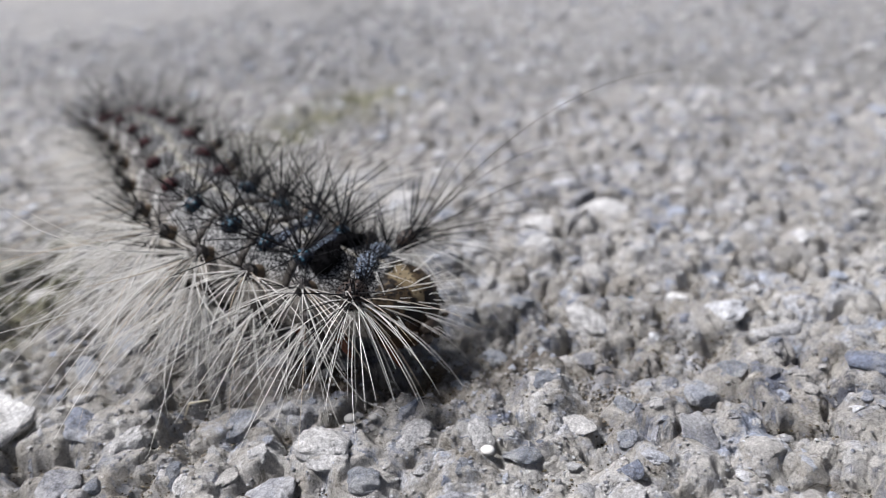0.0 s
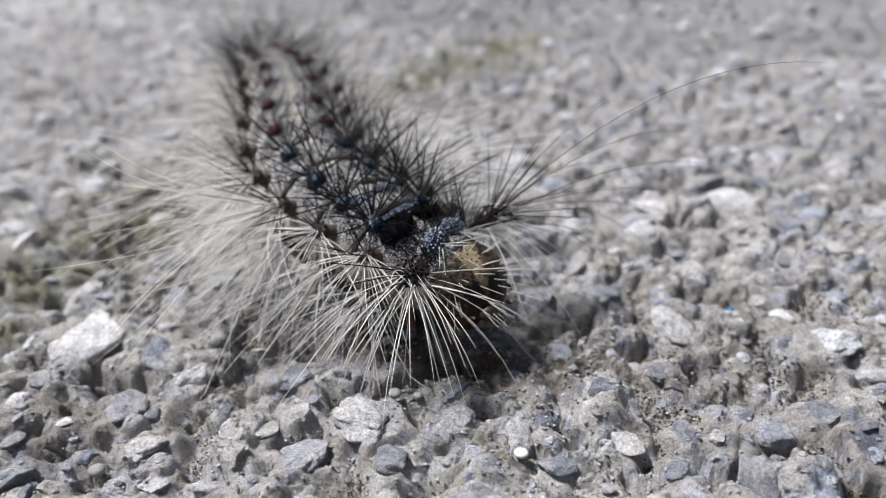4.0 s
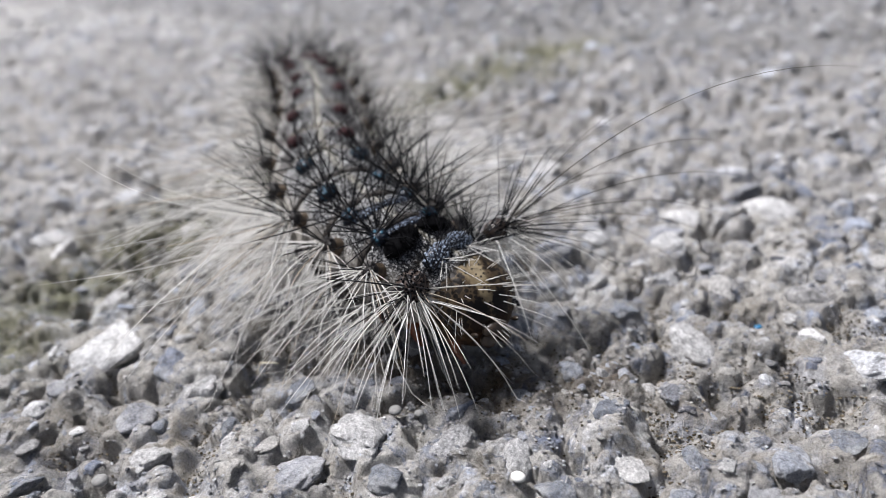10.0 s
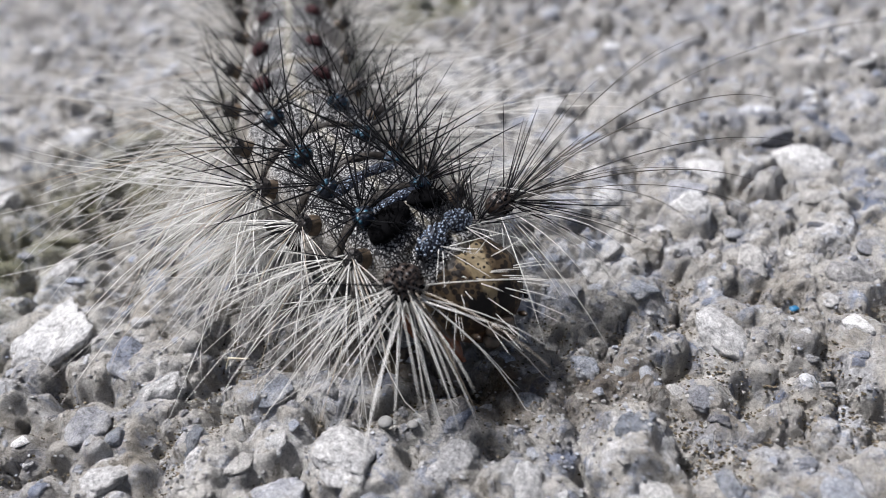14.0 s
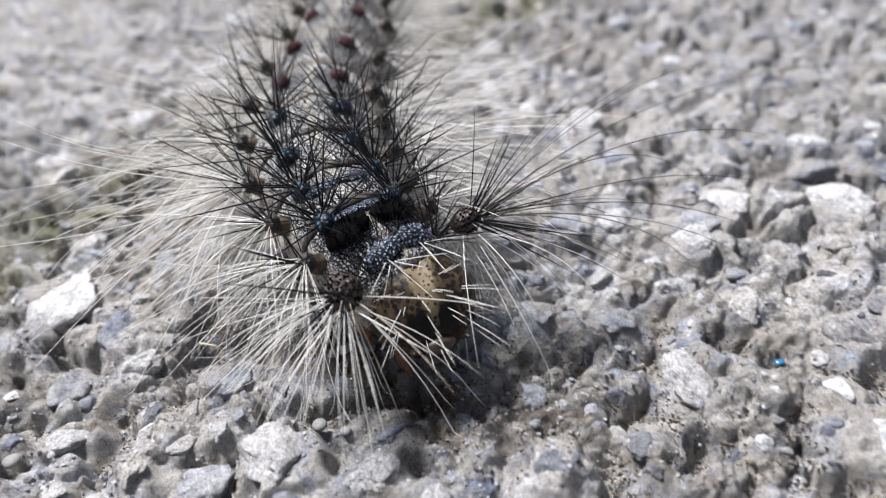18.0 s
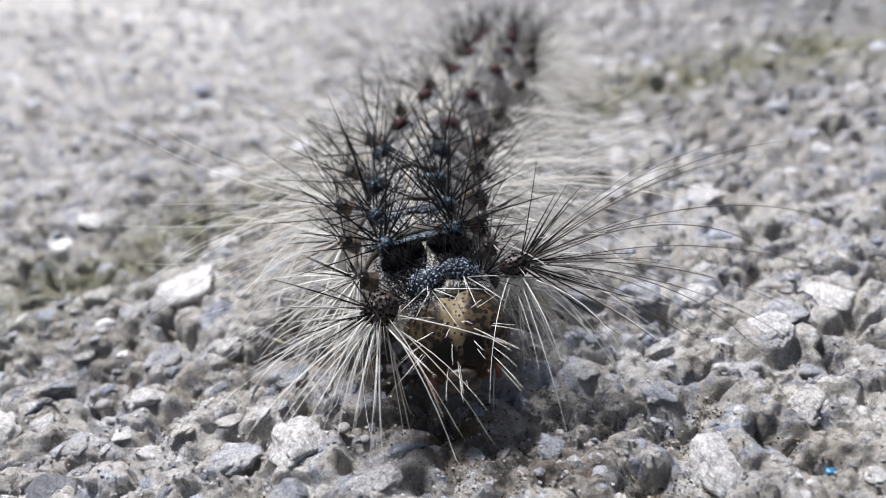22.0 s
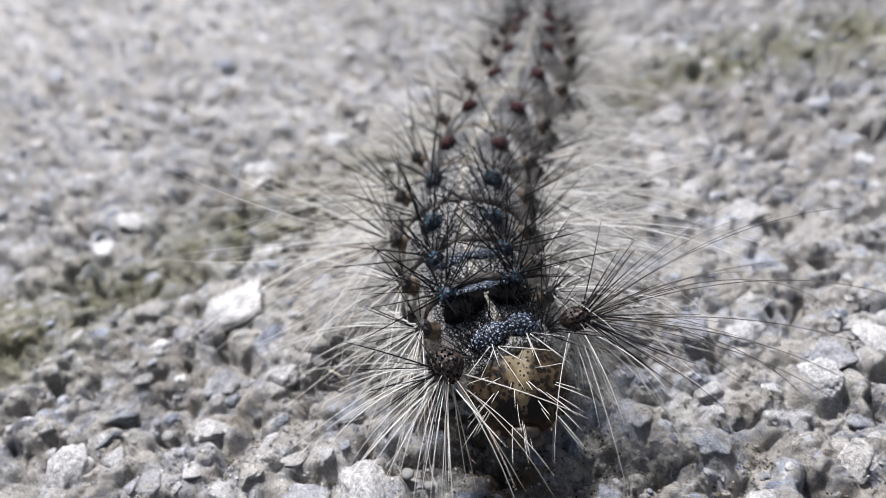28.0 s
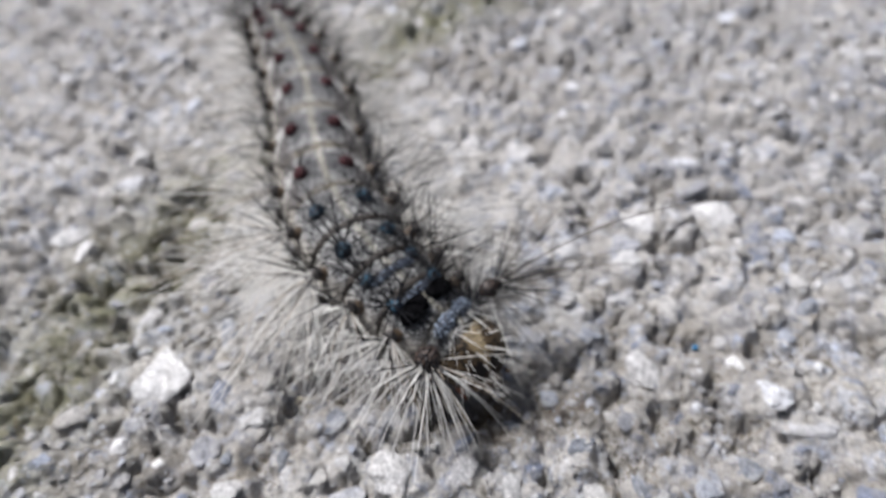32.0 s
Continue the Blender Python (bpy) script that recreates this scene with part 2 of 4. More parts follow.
def head_material():
    """Cream wedge down the brow, brown sides thick with black spots, two black bars beside the mouth."""
    s = Shader("head_capsule", 0.55, 0.15)
    x, z = s.axis("UV", 0), s.axis("UV", 1)        # across the face, up the face
    wob = s.math("MULTIPLY", s.math("SUBTRACT", s.noise(1.5, 3), 0.5), 0.30)
    ax = s.math("ADD", s.math("ABSOLUTE", x), wob)
    zz = s.math("ADD", z, wob)
    up = s.math("ADD", s.math("MULTIPLY", zz, 0.5), 0.5)
    cream = s.ramp(s.noise(1.1), (0.3, (0.105, 0.080, 0.045)), (0.7, (0.21, 0.168, 0.105)))
    brown = s.ramp(s.noise(1.6), (0.3, (0.035, 0.024, 0.014)), (0.7, (0.085, 0.06, 0.034)))
    wedge = s.math("SUBTRACT", ax, s.ramp(up, (0.30, 0.0), (0.46, 0.07), (0.72, 0.17), (1.0, 0.29)))
    side = s.math("MAXIMUM", s.ramp(wedge, (0.0, 0.0), (0.05, 1.0)), s.ramp(up, (0.36, 1.0), (0.47, 0.0)))
    col = s.mix(side, cream, brown)
    spots = s.cells(4.0, random_=0.9)
    small = s.ramp(spots, (0.27, 1.0), (0.34, 0.0))
    large = s.ramp(spots, (0.48, 1.0), (0.56, 0.0))
    far = s.ramp(ax, (0.88, 1.0), (1.0, 0.4))
    col = s.mix(s.mix(s.math("MULTIPLY", side, far), small, large), col, (0.012, 0.009, 0.007))
    bar = s.math("MULTIPLY", s.ramp(ax, (0.05, 0.25), (0.11, 1.0), (0.42, 1.0), (0.48, 0.0)), s.ramp(up, (0.06, 0.0), (0.10, 1.0), (0.52, 1.0), (0.58, 0.0)))
    col = s.mix(bar, col, (0.005, 0.004, 0.004))
    low = s.ramp(up, (0.16, 0.85), (0.34, 0.0))
    col = s.mix(low, col, s.ramp(s.noise(2.0), (0.35, (0.02, 0.012, 0.008)), (0.65, (0.075, 0.04, 0.02))))
    return s.done(col, (s.cells(5), 0.03, 0.4))


def granule_material(name, dark, light, per_mm=5.0, amount=0.30):
    s = Shader(name, 0.45, 0.3)
    d = s.cells(per_mm, random_=0.8)
    col = s.mix(s.ramp(d, (amount, 1.0), (amount + 0.1, 0.0)), dark, light)
    return s.done(col, (s.ramp(d, (0.0, 1.0), (0.55, 0.0)), 0.09, 0.9))


def hair_material(name, color, rough=0.35, vary=0.3, spec=0.5, glow=0.0):
    """Hair tones vary from hair to hair; pale hair lets light through."""
    s = Shader(name, rough, spec)
    f = s.random(True)
    lo, hi = tuple(c * (1 - vary) for c in color), tuple(min(0.93, c * (1 + vary)) for c in color)
    col = s.ramp(f, (0.0, tuple(a * b for a, b in zip(lo, (0.72, 0.60, 0.46)))) if glow else (0.0, lo), (0.10, lo), (1.0, hi))
    mat = s.done(col)
    if glow:
        thin = s.nt.nodes.new("ShaderNodeBsdfTranslucent")
        both = s.nt.nodes.new("ShaderNodeMixShader")
        both.inputs[0].default_value = glow
        s.link(col, thin.inputs["Color"])
        s.link(s.bsdf.outputs[0], both.inputs[1])
        s.link(thin.outputs[0], both.inputs[2])
        s.link(both.outputs[0], s.nt.nodes["Material Output"].inputs["Surface"])
    return mat


MAT_SKIN_NECK = skin_material("sooty_neck_skin", 0.5, 0.0, 0.05, 0.35)
MAT_SKIN_FRONT = skin_material("dark_marbled_skin", 0.4, 0.1, 0.0, 0.5)
MAT_SKIN = skin_material("grey_marbled_skin", 0.85, 1.0, 0.0)
MAT_HEAD = head_material()
MAT_SHIELD = granule_material("shield_plate", (0.012, 0.016, 0.028), (0.30, 0.37, 0.48), 7.0, 0.26)
MAT_WART = granule_material("brown_wart", (0.042, 0.029, 0.023), (0.006, 0.005, 0.006), 4.0, 0.40)
MAT_BLUE_WART = granule_material("blue_wart", (0.010, 0.014, 0.024), (0.025, 0.085, 0.13), 3.4, 0.3)
MAT_RED_WART = plain("red_wart", (0.042, 0.013, 0.015), 0.75, 0.2, 3.0, 0.5, 0.1)
MAT_GREY_WART = granule_material("grey_wart", (0.035, 0.030, 0.028), (0.012, 0.011, 0.011), 4.0, 0.3)
MAT_VELVET = plain("black_velvet", (0.0025, 0.0025, 0.003), 0.95, 0.05, 4.0, 0.3, 0.05)
MAT_LEG = plain("amber_leg", (0.17, 0.055, 0.024), 0.4, 0.5, 2.5, 0.4)
MAT_PROLEG = plain("fleshy_proleg", (0.24, 0.17, 0.11), 0.6, 0.35, 2.0, 0.35)
MAT_GRANULE = plain("pale_granule", (0.28, 0.33, 0.41), 0.4, 0.4, 4.0, 0.3)
MAT_FOLD = plain("dark_fold_skin", (0.026, 0.021, 0.017), 0.5, 0.3, 3.0, 0.6, 0.08)
MAT_STALK = plain("brown_stalk_skin", (0.075, 0.053, 0.034), 0.6, 0.35, 2.5, 0.5)
MAT_MOUTH = plain("dark_mouthpart", (0.03, 0.02, 0.013), 0.35, 0.5, 3.0, 0.4)


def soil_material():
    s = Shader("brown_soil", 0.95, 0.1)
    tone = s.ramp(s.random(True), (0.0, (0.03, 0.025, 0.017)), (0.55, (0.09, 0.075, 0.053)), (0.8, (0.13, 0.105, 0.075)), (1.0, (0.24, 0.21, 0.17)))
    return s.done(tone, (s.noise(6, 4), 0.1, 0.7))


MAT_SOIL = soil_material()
MAT_EYE = plain("black_bead", (0.006, 0.006, 0.007), 0.12, 0.6, 3.0, 0.1, 0.0)
MAT_HAIR_BLACK = hair_material("black_bristle", (0.006, 0.006, 0.0075), 0.45, 0.3, 0.16)
MAT_HAIR_WHITE = hair_material("cream_hair", (0.775, 0.763, 0.735), 0.36, 0.1, 0.5, 0.4)
# whiskers of the shaded cheek: their dimness is put into the hair colour
MAT_HAIR_SHADED = hair_material("shaded_grey_hair", (0.085, 0.074, 0.062), 0.4, 0.6, 0.35)

# ---- mesh helpers ----


def mesh_object(name, verts, faces, material, parent=None, label="", smooth=True):
    me = bpy.data.meshes.new(name)
    me.from_pydata([tuple(v) for v in verts], [], [tuple(f) for f in faces])
    if smooth:
        me.polygons.foreach_set("use_smooth", [True] * len(me.polygons))
    if material:
        me.materials.append(material)
    ob = new(name, me)
    ob.parent = parent
    if label:
        tagged(ob, label)
    return ob


def array_mesh(name, verts, tris, material, smooth=True):
    """A mesh from whole arrays of corners and triangles."""
    me = bpy.data.meshes.new(name)
    n, m = len(verts), len(tris)
    me.vertices.add(n)
    me.vertices.foreach_set("co", np.asarray(verts, np.float32).ravel())
    me.loops.add(m * 3)
    me.loops.foreach_set("vertex_index", np.asarray(tris, np.int32).ravel())
    me.polygons.add(m)
    me.polygons.foreach_set("loop_start", np.arange(0, m * 3, 3, dtype=np.int32))
    me.polygons.foreach_set("use_smooth", np.full(m, smooth))
    me.update(calc_edges=True)
    me.materials.append(material)
    return me


def sphere_mesh(level):
    bm = bmesh.new()
    bmesh.ops.create_icosphere(bm, subdivisions=level, radius=1.0)
    v = np.array([x.co[:] for x in bm.verts])
    f = np.array([[x.index for x in p.verts] for p in bm.faces])
    bm.free()
    return v, f


ICO = {k: sphere_mesh(k) for k in (1, 2, 3, 4)}
RNG = np.random.default_rng(7)


def lattice_noise(x, y, cell, seed):
    """Smooth random heights in -1..1 over the plane."""
    gx, gy = x / cell, y / cell
    ix, iy = np.floor(gx).astype(np.int64), np.floor(gy).astype(np.int64)
    fx, fy = gx - ix, gy - iy
    fx, fy = fx * fx * (3 - 2 * fx), fy * fy * (3 - 2 * fy)

    def corner(a, b):
        h = (a * 374761393 + b * 668265263 + seed * 69069) & 0x7FFFFFFF
        h = ((h ^ (h >> 13)) * 1274126177) & 0x7FFFFFFF
        return ((h ^ (h >> 16)) & 0xFFFF) / 32767.5 - 1

    low = corner(ix, iy) * (1 - fx) + corner(ix + 1, iy) * fx
    high = corner(ix, iy + 1) * (1 - fx) + corner(ix + 1, iy + 1) * fx
    return low * (1 - fy) + high * fy


def line_distance(x, y, points):
    best = np.full(np.shape(x), 1e9)
    for (ax, ay), (bx, by) in zip(points, points[1:]):
        dx, dy = bx - ax, by - ay
        k = np.clip(((x - ax) * dx + (y - ay) * dy) / (dx * dx + dy * dy), 0, 1)
        best = np.minimum(best, np.hypot(x - ax - k * dx, y - ay - k * dy))
    return best


def behind_joint(x, y):
    """Signed distance beyond the far joint, in millimetres."""
    dx, dy = JOINT_B[0] - JOINT_A[0], JOINT_B[1] - JOINT_A[1]
    return ((y - JOINT_A[1]) * dx - (x - JOINT_A[0]) * dy) / math.hypot(dx, dy)


# open pits in the surface: x, y, radius, stretch along x (millimetres)
PITS = ((-16.1, 25.2, 1.0, 1.2), (14.8, 34.4, 1.1, 1.2), (8.0, 51.9, 1.0, 2.0), (-16.2, 31.0, 0.8, 1.2), (-3.0, 24.2, 0.7, 1.3),
        (-13.1, 74.3, 1.5, 1.6), (1.2, 59.7, 1.1, 1.2), (1.8, 52.0, 0.8, 1.5), (4.7, 42.6, 0.9, 1.3), (-43.0, 39.5, 1.6, 1.7),
        (-38.8, 29.0, 1.3, 2.4), (11.0, 42.0, 0.6, 1.2), (6.3, 36.0, 0.7, 1.3), (-22.4, 27.0, 0.9, 1.4), (-27.8, 27.6, 0.8, 1.6),
        (6.6, 31.3, 0.7, 1.6), (9.7, 36.0, 0.7, 1.4), (-4.2, 32.6, 1.3, 1.8), (-1.5, 29.3, 0.7, 1.4), (-3.7, 26.7, 0.6, 1.3),
        (2.5, 28.8, 0.5, 1.4), (-1.2, 46.4, 1.1, 1.4), (-0.9, 36.9, 1.0, 1.4), (1.7, 34.9, 0.7, 1.3))
WIDE_PITS = ((-31.7, 40.1, 2.1, 1.4), (-31.9, 33.3, 1.1, 1.4), (-15.0, 32.9, 1.0, 1.4), (-40.4, 22.9, 2.4, 1.4), (-2.5, 62.2, 1.6, 1.4), (1.2, 55.0, 1.4, 1.4),
             (-8.7, 28.6, 0.9, 1.4), (-49.0, 45.0, 1.7, 1.4))


# soil, with the head's shade painted in: x, y, half width, half depth, strength
SOIL_SHADE_BEDS = ((-1.8, 32.6, 4.2, 2.2, 1.0), (3.4, 34.6, 3.0, 2.0, 0.9), (-8.5, 33.6, 4.5, 1.8, 0.9), (7.6, 33.5, 2.4, 1.0, 0.9),
             (11.5, 31.0, 7.0, 5.0, 0.22), (9.5, 40.0, 6.0, 4.5, 0.3), (-24.0, 24.0, 6.0, 3.0, 0.4), (-14.0, 80.0, 7.0, 5.0, 0.4))


def lumps(x, y, cell, seed):
    """Cracked lumps: height of a dome in each irregular cell (0..1), the cell's random number, and a second one."""
    wx = x + 0.30 * cell * lattice_noise(x, y, cell * 0.6, seed + 1) + 0.14 * cell * lattice_noise(x, y, cell * 0.25, seed + 4)
    wy = y + 0.30 * cell * lattice_noise(x, y, cell * 0.6, seed + 2) + 0.14 * cell * lattice_noise(x, y, cell * 0.25, seed + 5)
    gx, gy = np.floor(wx / cell).astype(np.int64), np.floor(wy / cell).astype(np.int64)
    f1, f2 = np.full(np.shape(x), 9.0), np.full(np.shape(x), 9.0)
    r1, r2, slope = np.zeros(np.shape(x)), np.zeros(np.shape(x)), np.zeros(np.shape(x))
    for a in (-1, 0, 1):
        for b in (-1, 0, 1):
            cx, cy = gx + a, gy + b
            u = []
            for k in range(6):
                h = (cx * 73856093 + cy * 19349663 + (seed + k * 7) * 83492791) & 0x7FFFFFFF
                h = ((h ^ (h >> 13)) * 1274126177) & 0x7FFFFFFF
                u.append(((h ^ (h >> 16)) & 0xFFFF) / 65535.0)
            ox, oy = wx / cell - cx - 0.15 - 0.7 * u[0], wy / cell - cy - 0.15 - 0.7 * u[1]
            d = np.hypot(ox, oy)
            closer = d < f1
            f2 = np.where(closer, f1, np.minimum(f2, d))
            f1 = np.where(closer, d, f1)
            r1, r2 = np.where(closer, u[2], r1), np.where(closer, u[3], r2)
            slope = np.where(closer, (2 * u[4] - 1) * ox + (2 * u[5] - 1) * oy, slope)
    dome = np.sin(np.clip((f2 - f1) / 0.72, 0, 1) * math.pi / 2)
    return dome * (1 - 0.45 * np.clip(f1, 0, 1) ** 2 + 0.75 * slope), r1, r2


def hollows(x, y, cell, seed, share, small, large):
    """Rounded holes where stones have come out, one in a share of the cells: 1 in the middle of a hole, 0 outside."""
    wx = x + 0.22 * cell * lattice_noise(x, y, cell * 0.35, seed + 1)
    wy = y + 0.22 * cell * lattice_noise(x, y, cell * 0.35, seed + 2)
    gx, gy = np.floor(wx / cell).astype(np.int64), np.floor(wy / cell).astype(np.int64)
    deep = np.zeros(np.shape(x))
    for a in (-1, 0, 1):
        for b in (-1, 0, 1):
            u = []
            for k in range(5):
                h = ((gx + a) * 73856093 + (gy + b) * 19349663 + (seed + k * 11) * 83492791) & 0x7FFFFFFF
                h = ((h ^ (h >> 13)) * 1274126177) & 0x7FFFFFFF
                u.append(((h ^ (h >> 16)) & 0xFFFF) / 65535.0)
            r = small + (large - small) * u[2] ** 2
            d = np.hypot((wx - (gx + a + u[0]) * cell) / (1.0 + 0.8 * u[4]), wy - (gy + b + u[1]) * cell) / r
            deep = np.maximum(deep, np.where(u[3] < share, np.exp(-d ** 2.3), 0.0))
    return deep


def ground_height(x, y, tones=False):
    """Height of the weathered concrete in millimetres (and the lumps' random tones)."""
    x, y = np.asarray(x, float), np.asarray(y, float)
    beyond = behind_joint(x, y)
    rough = np.clip(0.9 - beyond / 12.0, 0.6, 1.0)
    near = np.clip(3.0 - np.hypot(x + 10, y - 45) / 500.0, 0.0, 1.0)
    big, tone, lift = lumps(x, y, 2.95, 3)
    small, tone2, lift2 = lumps(x, y, 0.95, 57)
    h = 0.22 * lattice_noise(x, y, 9.0, 3) + 0.16 * lattice_noise(x, y, 3.3, 5)
    filled = np.clip(0.85 + 0.6 * lattice_noise(x, y, 4.3, 23), 0.3, 1.3)      # cement fills some of the gaps
    h = h + (big * (0.15 + 1.35 * lift) - 0.62) * filled
    h = h + (small - 0.6) * (0.07 + 0.18 * lift2)
    h = h + 0.13 * lattice_noise(x, y, 0.8, 13) + 0.10 * lattice_noise(x, y, 0.42, 17) + 0.06 * lattice_noise(x, y, 0.22, 19) * (np.abs(x + 5) < 45)
    h = np.where(h > 0.1, 0.1 + 0.45 * np.tanh((h - 0.1) / 0.7), h * 1.75 - 0.075)
    h = h - 1.6 * hollows(x, y, 5.2, 131, 0.72, 0.6, 1.8) - 0.75 * hollows(x, y, 2.3, 177, 0.5, 0.35, 0.8)
    h = (h * near - 0.15) * rough
    groove = line_distance(x, y, MOSS_LINE) + 0.9 * lattice_noise(x, y, 3.1, 29)
    h = h - 0.4 * np.exp(-(groove / 2.3) ** 2)
    h = h - 2.4 * np.exp(-((beyond + 1.1 * lattice_noise(x, y, 6.0, 31)) / 1.5) ** 2) * near
    for px, py, r, wide in PITS + WIDE_PITS:
        d = np.hypot((x - px) / wide, y - py) / r * (1 + 0.25 * lattice_noise(x, y, 0.9, 61))
        h = h - 1.45 * np.exp(-d ** 2.2)
    h = h - 0.1
    fade = np.clip(2.0 - np.hypot(x, y) / 250.0, 0, 1)
    return (h, 0.4 + fade * (np.where(small * lift2 > 0.45, tone2, tone) - 0.4)) if tones else h


# ---- the ground: one sheet, fine where the camera passes, out to the horizon ----


def spread(lo, hi, step, far):
    core = np.arange(lo, hi + step / 2, step)
    out, d = [], step
    p = hi
    while p < far:
        d *= 1.014 if d < 0.9 else 1.13
        p += d
        out.append(p)
    low, d, p = [], step, lo
    while p > -far:
        d *= 1.014 if d < 0.9 else 1.13
        p -= d
        low.append(p)
    return np.array(low[::-1] + list(core) + out)


# ---- stones set in the concrete ----


def stone_shape(rng, level):
    """A crushed stone: a ball cut by random planes, chipped and pitted."""
    v, f = ICO[level]
    n = rng.normal(size=(int(rng.integers(7, 11)), 3))
    n /= np.linalg.norm(n, axis=1)[:, None]
    off = rng.uniform(0.5, 0.95, len(n))
    dots = np.clip(v @ n.T, 0.05, None) / off
    r = np.clip((np.sum(dots ** 20, axis=1)) ** (-1 / 20), 0.45, 1.15)
    shift = Vector(rng.uniform(0, 60, 3))
    wob = np.array([noise.fractal(Vector(p * 1.9) + shift, 0.75, 2.2, 5) for p in v])
    chip = np.array([abs(noise.noise(Vector(p * 4.3) + shift)) for p in v])
    p = v * (r * (1 + 0.16 * wob - 0.10 * chip))[:, None]
    p = p * np.array([1.0, rng.uniform(0.65, 1.0), rng.uniform(0.5, 0.75)])
    return p, f


SHAPES_FAR = [stone_shape(RNG, 1) for _ in range(16)]
SHAPES = [stone_shape(RNG, 2) for _ in range(24)]
SHAPES_FINE = [stone_shape(RNG, 4) for _ in range(40)]
SHAPES_MID = [stone_shape(RNG, 3) for _ in range(30)]


def turn_matrix(rng):
    a, bx, by = rng.uniform(0, 2 * math.pi), rng.normal(0, 0.3), rng.normal(0, 0.3)
    return np.array(Euler((bx, by, a)).to_matrix())


# stones that stand out by colour: x, y, radius (millimetres)
WHITE_STONES = ((-26.3, 30.8, 2.5), (-7.1, 26.9, 1.6), (-17.8, 28.5, 1.25), (-17.2, 23.4, 1.2), (12.6, 55.9, 1.7), (6.9, 53.9, 1.5),
                (-42.6, 42.8, 1.7), (-42.5, 54.5, 1.8), (5.6, 54.6, 1.0), (-13.7, 25.4, 0.8), (-30.2, 35.4, 1.1), (0.4, 27.7, 1.0), (-12.9, 21.8, 1.0),
                (-40.5, 41.3, 1.5), (-20.3, 16.4, 1.7), (-43.7, 30.4, 1.4), (-10.3, 62.7, 1.2), (-18.7, 18.7, 0.9), (-15.5, 21.6, 0.8), (1.9, 44.4, 0.9))
PALE_STONES = ((-3.2, 28.0, 1.2), (4.8, 50.4, 1.8), (1.1, 49.9, 1.6), (5.6, 47.8, 1.3), (14.0, 44.4, 1.4), (-1.7, 47.9, 1.5),
               (-3.4, 30.2, 1.0), (-9.6, 24.6, 1.2), (-20.4, 25.8, 1.3), (9.2, 44.6, 1.3), (16.0, 38.4, 1.5), (-5.4, 61.8, 1.5))
BLUE_STONES = ((-5.2, 25.2, 1.1), (-12.8, 30.2, 1.3), (-22.4, 20.4, 1.1), (2.3, 26.4, 0.9), (4.3, 31.0, 1.0), (12.0, 30.6, 1.1),
               (19.0, 46.5, 1.4), (3.5, 41.0, 1.0), (1.6, 35.0, 0.8), (-23.0, 35.5, 1.2), (-0.9, 32.0, 0.9), (8.0, 29.6, 0.8), (7.5, 27.5, 0.7),
               (14.4, 32.2, 1.0), (-18.3, 25.9, 0.7), (-0.4, 25.3, 0.7), (-20.3, 19.1, 0.8), (-14.6, 26.5, 0.8))


def scatter():
    """Places for stones, large ones first, none overlapping much, none in the pits."""
    rng = np.random.default_rng(21)
    cell, grid, placed = 1.6, {}, []

    def free(x, y, r, slack):
        i, j = int(x // cell), int(y // cell)
        k = int(math.ceil((r + 2.2) / cell))
        for a in range(i - k, i + k + 1):
            for b in range(j - k, j + k + 1):
                for qx, qy, qr in grid.get((a, b), ()):
                    if (qx - x) ** 2 + (qy - y) ** 2 < (slack * (qr + r)) ** 2:
                        return False
        return True

    def put(x, y, r, sort):
        grid.setdefault((int(x // cell), int(y // cell)), []).append((x, y, r))
        placed.append((x, y, r, sort))

    for sort, stones in (("white", WHITE_STONES), ("pale", PALE_STONES), ("blue", BLUE_STONES)):
        for x, y, r in stones:
            put(x, y, r, sort)
    for px, py, r in ((0.65, 26.5, 0.5), (11.3, 42.1, 0.6)):
        grid.setdefault((int(px // cell), int(py // cell)), []).append((px, py, r))
    for px, py, r, wide in PITS + WIDE_PITS:
        grid.setdefault((int(px // cell), int(py // cell)), []).append((px, py, r * wide * 0.85))
    for tries, lo, hi, slack, box in ((3400, 0.95, 1.75, 0.92, (-190, 110, 12, 230)), (9000, 0.5, 0.85, 0.95, (-150, 80, 12, 190)),
                                      (9000, 0.3, 0.5, 0.95, (-70, 40, 12, 110)), (5000, 0.16, 0.3, 0.95, (-48, 30, 14, 75))):
        xs, ys, rs = rng.uniform(box[0], box[1], tries), rng.uniform(box[2], box[3], tries), rng.uniform(lo, hi, tries)
        mossy = line_distance(xs, ys, MOSS_LINE) < 4.2
        hollow = ground_height(xs, ys) < -0.7
        joint = np.abs(behind_joint(xs, ys)) < 2.0
        for x, y, r, m, q, low in zip(xs, ys, rs, mossy, joint, hollow):
            if q or (m and rng.random() < 0.75) or (low and rng.random() < 0.85):
                continue
            if free(x, y, r, slack):
                put(x, y, r, "common")
    return placed


GRID = {}


def ground_at(x, y):
    """Height of the finished sheet, cement collars included."""
    i = np.clip(np.searchsorted(GRID["ys"], y), 0, len(GRID["ys"]) - 1)
    j = np.clip(np.searchsorted(GRID["xs"], x), 0, len(GRID["xs"]) - 1)
    return GRID["Z"][i, j]


